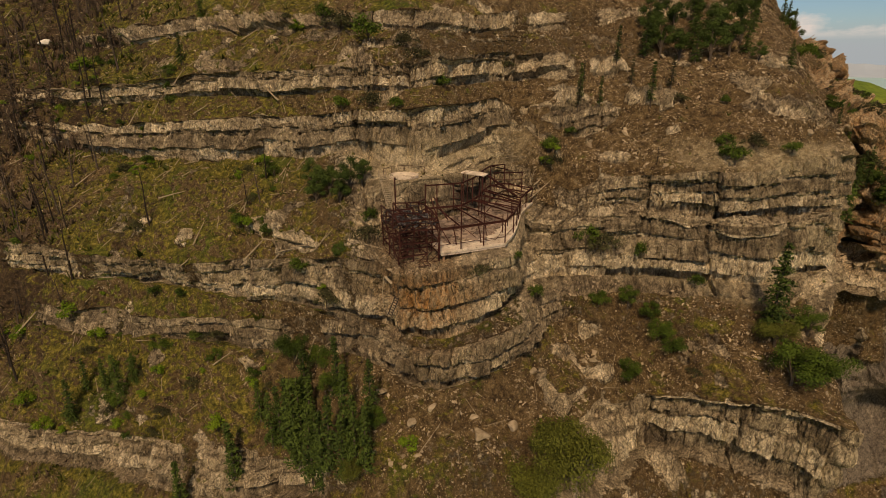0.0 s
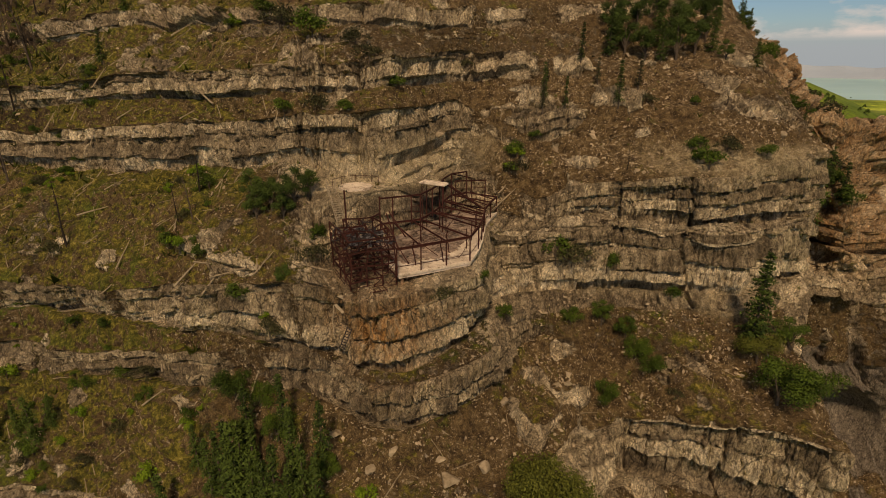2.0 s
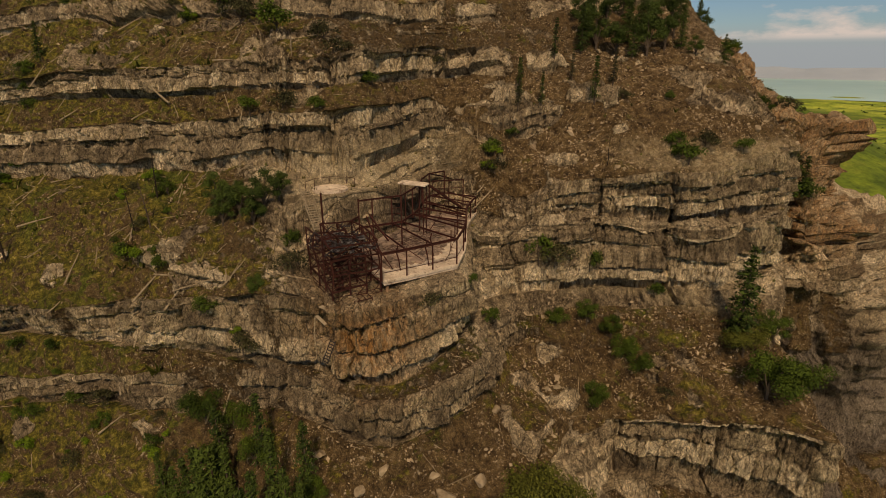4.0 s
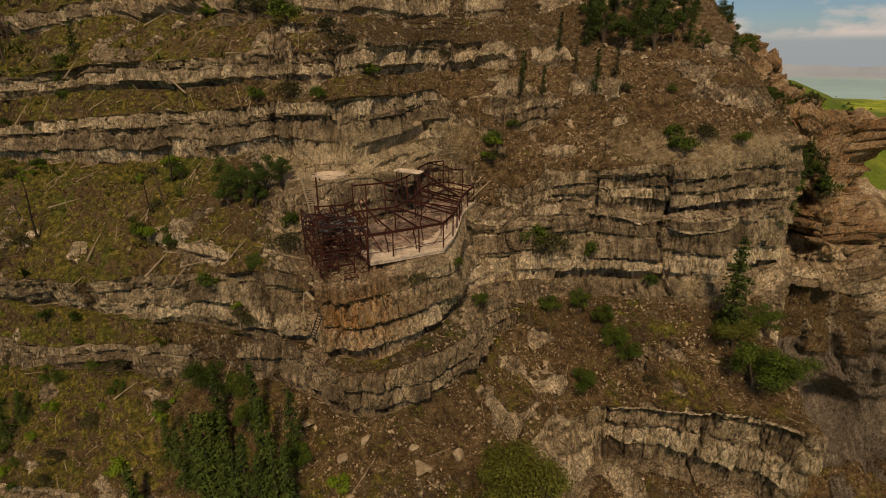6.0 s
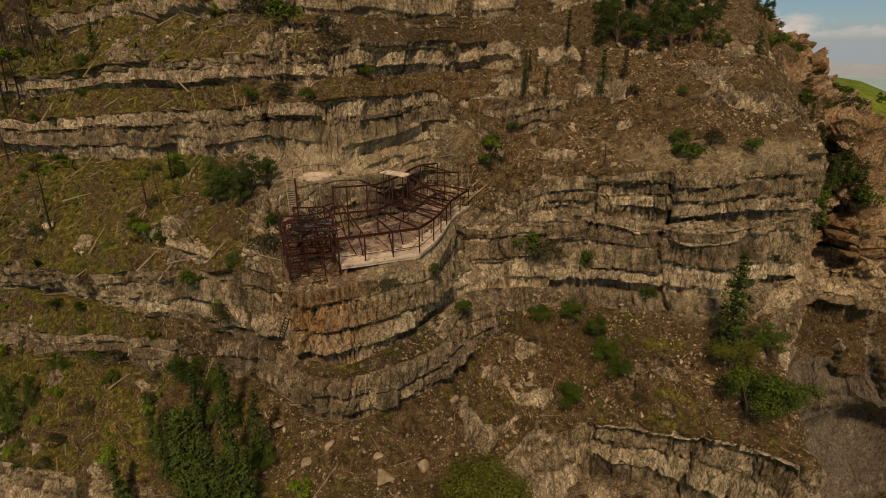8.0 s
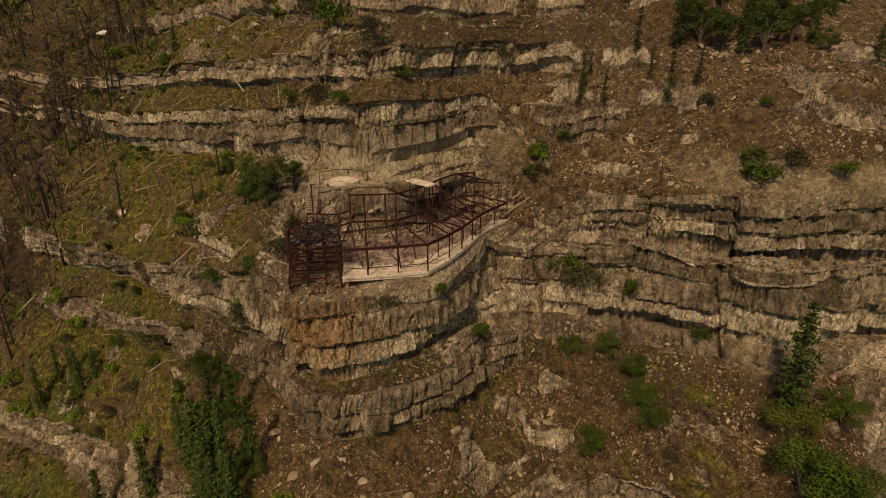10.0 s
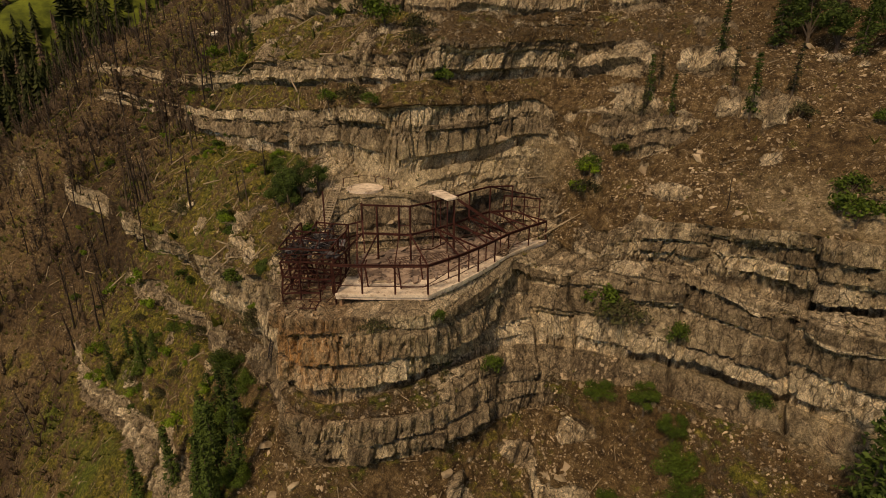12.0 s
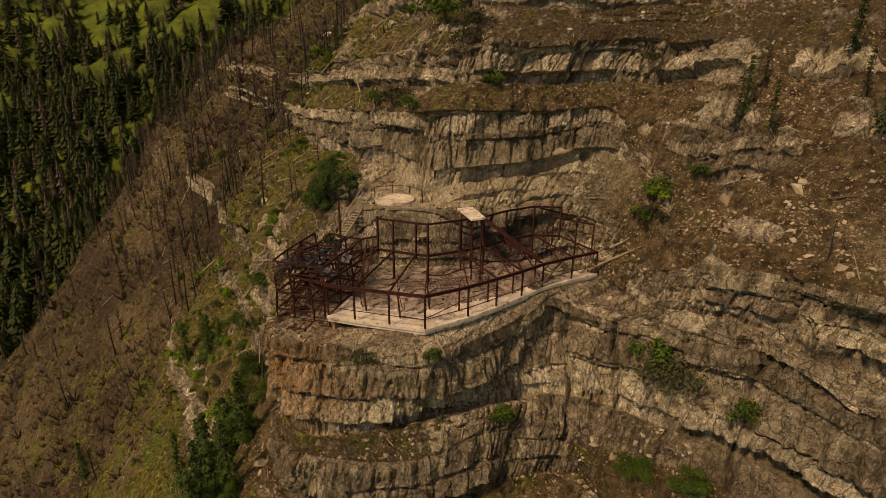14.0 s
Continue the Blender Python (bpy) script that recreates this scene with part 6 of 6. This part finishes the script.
    for name, n, mat, seed, label in (("dry_grass", 26000, STRAW, 101, "yellowed dry grass tufts on the slopes"), ("green_tufts", 16000, OLIVE, 111, "low olive green tufts on the slopes"), ("low_scrub", 7000, SCRUB, 121, "low dark scrub on slopes and ledges")):
        pos, up = pick(n, flat * west * np.clip(0.25 + fbm(x / 4, y / 4, z / 4, 3, seed), 0.02, 2))
        s = np.exp(g.normal(-1.15, 0.4, n))
        up = up * 0.4 + np.array([0, 0, 0.8])
        up /= np.linalg.norm(up, axis=1, keepdims=True)
        strew(name, blades, tri, pos, up, np.stack([s, s, s * 0.9], 1), mat, label, "grass" if "scrub" not in name else "scrub", 0.08)
    # the burnt western slope: coarse dead tussocks
    for name, n, mat, seed, label in (("dead_tussocks", 4500, TWIG, 151, "grey-brown dead tussocks on the burnt slope"), ("regrowth", 5000, OLIVE, 161, "green regrowth on the burnt western slope")):
        pos, up = pick(n, flat * (ts < (3.2 if mat is TWIG else 6.0)) * np.clip(0.2 + fbm(x / 9, y / 9, z / 9, 3, seed), 0.02, 2))
        s = np.exp(g.normal(0.0, 0.35, n))
        up = up * 0.4 + np.array([0, 0, 0.8])
        up /= np.linalg.norm(up, axis=1, keepdims=True)
        strew(name, blades, tri, pos, up, np.stack([s, s, s * 0.9], 1), mat, label, "scrub", 0.08)
    # dead sticks
    stick = [(-0.5, -0.5, 0), (-0.5, 0.5, 0), (-0.5, 0, 1), (0.5, -0.3, 0), (0.5, 0.3, 0), (0.5, 0, 0.6)]
    sq = [(0, 1, 4, 3), (1, 2, 5, 4), (2, 0, 3, 5)]
    pos, up = pick(6500, flat * (0.3 + 0.7 * west))
    l = np.exp(g.normal(0.25, 0.5, len(pos)))
    strew("sticks", stick, sq, pos, up, np.stack([l, 0.05 + 0.02 * l, 0.05 + 0.02 * l], 1), DEADWOOD, "bleached dead sticks strewn over the slopes", "deadwood", 0.03)
    # dead brushwood
    twig, tf = [], []
    r = random.Random(9)
    for k in range(16):
        a, l = r.uniform(0, 6.28), r.uniform(0.5, 1.0)
        t = Vector((math.cos(a) * l * 0.7, math.sin(a) * l * 0.7, l * r.uniform(0.5, 1)))
        o = len(twig)
        w = 0.022
        twig += [(-w, 0, 0), (w, 0, 0), (t.x + w * 0.4, t.y, t.z), (t.x - w * 0.4, t.y + w, t.z)]
        tf.append((o, o + 1, o + 2, o + 3))
    pos, up = pick(900, flat * np.clip(0.1 + fbm(x / 6, y / 6, z / 6, 3, 131), 0.02, 2))
    s = np.exp(g.normal(0.15, 0.35, len(pos)))
    up = up * 0.2 + np.array([0, 0, 0.9])
    up /= np.linalg.norm(up, axis=1, keepdims=True)
    strew("brushwood", twig, tf, pos, up, np.stack([s, s, s], 1), TWIG, "grey-brown leafless brushwood on the slopes", "brushwood", 0.0)
    pos, up = pick(1800, flat * (ts < 2.7) * np.clip(0.4 + fbm(x / 12, y / 12, z / 12, 3, 141), 0.05, 2))
    s = np.exp(g.normal(0.75, 0.35, len(pos)))
    up = up * 0.2 + np.array([0, 0, 0.9])
    up /= np.linalg.norm(up, axis=1, keepdims=True)
    strew("burnt_brush", [(a * 0.8 + (0.02 if k % 4 in (1, 2) else -0.02), b * 0.8, c * 1.3) for k, (a, b, c) in enumerate(twig)], tf, pos, up, np.stack([s, s, s], 1), TWIG, "dense grey burnt brush on the western slope", "brushwood", 0.0)
    # debris over the floor of the ruin
    n = 4200
    f = g.uniform(0, 1, (n, 2))
    inner = np.array([[-3.0, 68.2], [0.2, 72.6], [4.8, 78.4], [9.5, 83.4]])
    outer = np.array([[0.5, 62.9], [5.6, 65.6], [8.7, 71.5], [11.4, 79.3]])
    t = f[:, 0] * 3
    k = np.minimum(t.astype(int), 2)
    fr = (t - k)[:, None]
    base = inner[k] * (1 - fr) + inner[k + 1] * fr
    front = outer[k] * (1 - fr) + outer[k + 1] * fr
    xy = base + f[:, 1:] ** 1.15 * (front - base)
    pos = np.c_[xy, SLAB_Z - 0.02 + 0.25 * g.uniform(0, 1, n) ** 3 * (1 - f[:, 1])]
    s = 0.15 * np.exp(g.normal(0.1, 0.5, n))
    strew("debris", cube, sides, pos, np.tile([0, 0, 1.0], (n, 1)), np.stack([s * 2.4, s, s * 0.7], 1), ASH, "charred rubble and ash over the floor of the ruin", "rubble", 0.2)


build_scatter()


def build_far_wood():
    """Firs and dead trees on the slope across the side valley."""
    r = random.Random(77)
    kinds = distant
    n = 0
    while n < 110:
        i, j = r.randrange(0, 70), int(r.triangular(0, 24, 3))
        p = Vector(FAR_SLOPE[i * 41 + j]) + Vector((r.uniform(-5, 5), r.uniform(-5, 5), -0.5))
        if p.y < -20 or (j > 10 and noise.noise(p / 60) < 0.0):
            continue
        c = copy_thing(kinds[min(2, int(r.triangular(0, 3, 0.6)))], Matrix.Translation(p) @ Matrix.Rotation(r.uniform(0, 6.28), 4, "Z"))
        q = r.uniform(2.2, 3.4)
        c.scale = (q * 1.1, q * 1.1, q)
        tagged(c, group="far wood")
        n += 1


def build_far_woodland():
    """The closed wood on the far slope, too many trees to tell apart."""
    g = np.random.default_rng(5)
    tv, tf = [], []
    r = random.Random(6)
    for k in range(9):
        f = k / 9
        rad = 0.22 * (1 - f) ** 0.8 + 0.015
        for a in range(6):
            t = a * 1.047 + k * 0.6 + r.uniform(-0.3, 0.3)
            q = rad * r.uniform(0.7, 1.25)
            o = len(tv)
            tv += [(0, 0, f + 0.12), (q * math.cos(t - 0.45), q * math.sin(t - 0.45), f - 0.02), (1.25 * q * math.cos(t), 1.25 * q * math.sin(t), f - 0.05), (q * math.cos(t + 0.45), q * math.sin(t + 0.45), f - 0.02)]
            tf.append((o, o + 1, o + 2, o + 3))
    tv, tf = np.array(tv), np.array(tf)
    far = np.array([tuple(p) for p in FAR_SLOPE])
    pos = []
    while len(pos) < 3400:
        i, j = int(g.integers(20, 70)), int(g.triangular(0, 6, 40))
        p = far[i * 41 + j] + np.r_[g.uniform(-6, 6, 2), -1]
        if j < 9 or noise.noise(Vector(p) / 45) > (j - 36) * 0.03:
            pos.append(p)
    pos = np.array(pos)
    dead = g.random(len(pos)) < 0.22
    for here, name, slender, mat, label in ((~dead, "far_woodland", 1.0, FARNEEDLE, "dense dark conifer wood on the far slope"), (dead, "far_dead_wood", 0.55, TWIG, "grey burnt trees standing in the far wood")):
        at = pos[here]
        h = g.uniform(9, 26, len(at))
        w = h * slender * g.uniform(0.7, 1.3, len(at))
        v = tv[None] * np.stack([w, w, h], 1)[:, None]
        f = tf[None] + (np.arange(len(at)) * len(tv))[:, None, None]
        tagged(raw(name, (at[:, None] + v).reshape(-1, 3), f.reshape(-1, 4), mat), label, "forest", kind="stuff")


def build_plain_trees():
    """Dark brush and single trees dotted over the valley floor."""
    g = np.random.default_rng(8)
    n = 420
    x, y = g.uniform(120, 1500, n), 180 + 1700 * g.uniform(0, 1, n) ** 1.4
    x, y = x + 60 * np.sin(x / 37), y + 90 * np.sin(y / 61 + x / 80)
    tv, tf = [], []
    for k in range(14):
        a, e = k * 2.4, 0.15 + 0.8 * (k / 14)
        c = np.array([math.cos(a) * 0.5 * (1.1 - e), math.sin(a) * 0.5 * (1.1 - e), e])
        o = len(tv)
        tv += [c + (-0.3, 0, -0.2), c + (0, -0.3, 0), c + (0.3, 0, 0.1), c + (0, 0.3, 0.2)]
        tf.append((o, o + 1, o + 2, o + 3))
    s = g.uniform(2, 6, n)
    z = np.array([-112 + 7 * noise.noise(Vector((a / 260, b / 260, 0))) * min(1, max(0, (1900 - b) / 400)) + 115 * math.exp(-((a - 450) / 200) ** 2 - ((b - 700) / 200) ** 2) for a, b in zip(x, y)])
    v = np.stack([x, y, z], 1)[:, None] + np.array(tv)[None] * s[:, None, None]
    f = np.array(tf)[None] + (np.arange(n) * len(tv))[:, None, None]
    tagged(raw("valley_trees", v.reshape(-1, 3), f.reshape(-1, 4), LEAF), "dark green trees dotted over the valley floor", "trees", kind="stuff")


build_far_wood()
build_far_woodland()
build_plain_trees()
retire(firs + slim + distant + thin + pines + broad + olive + bushes + bright + snags + logs + ghosts)
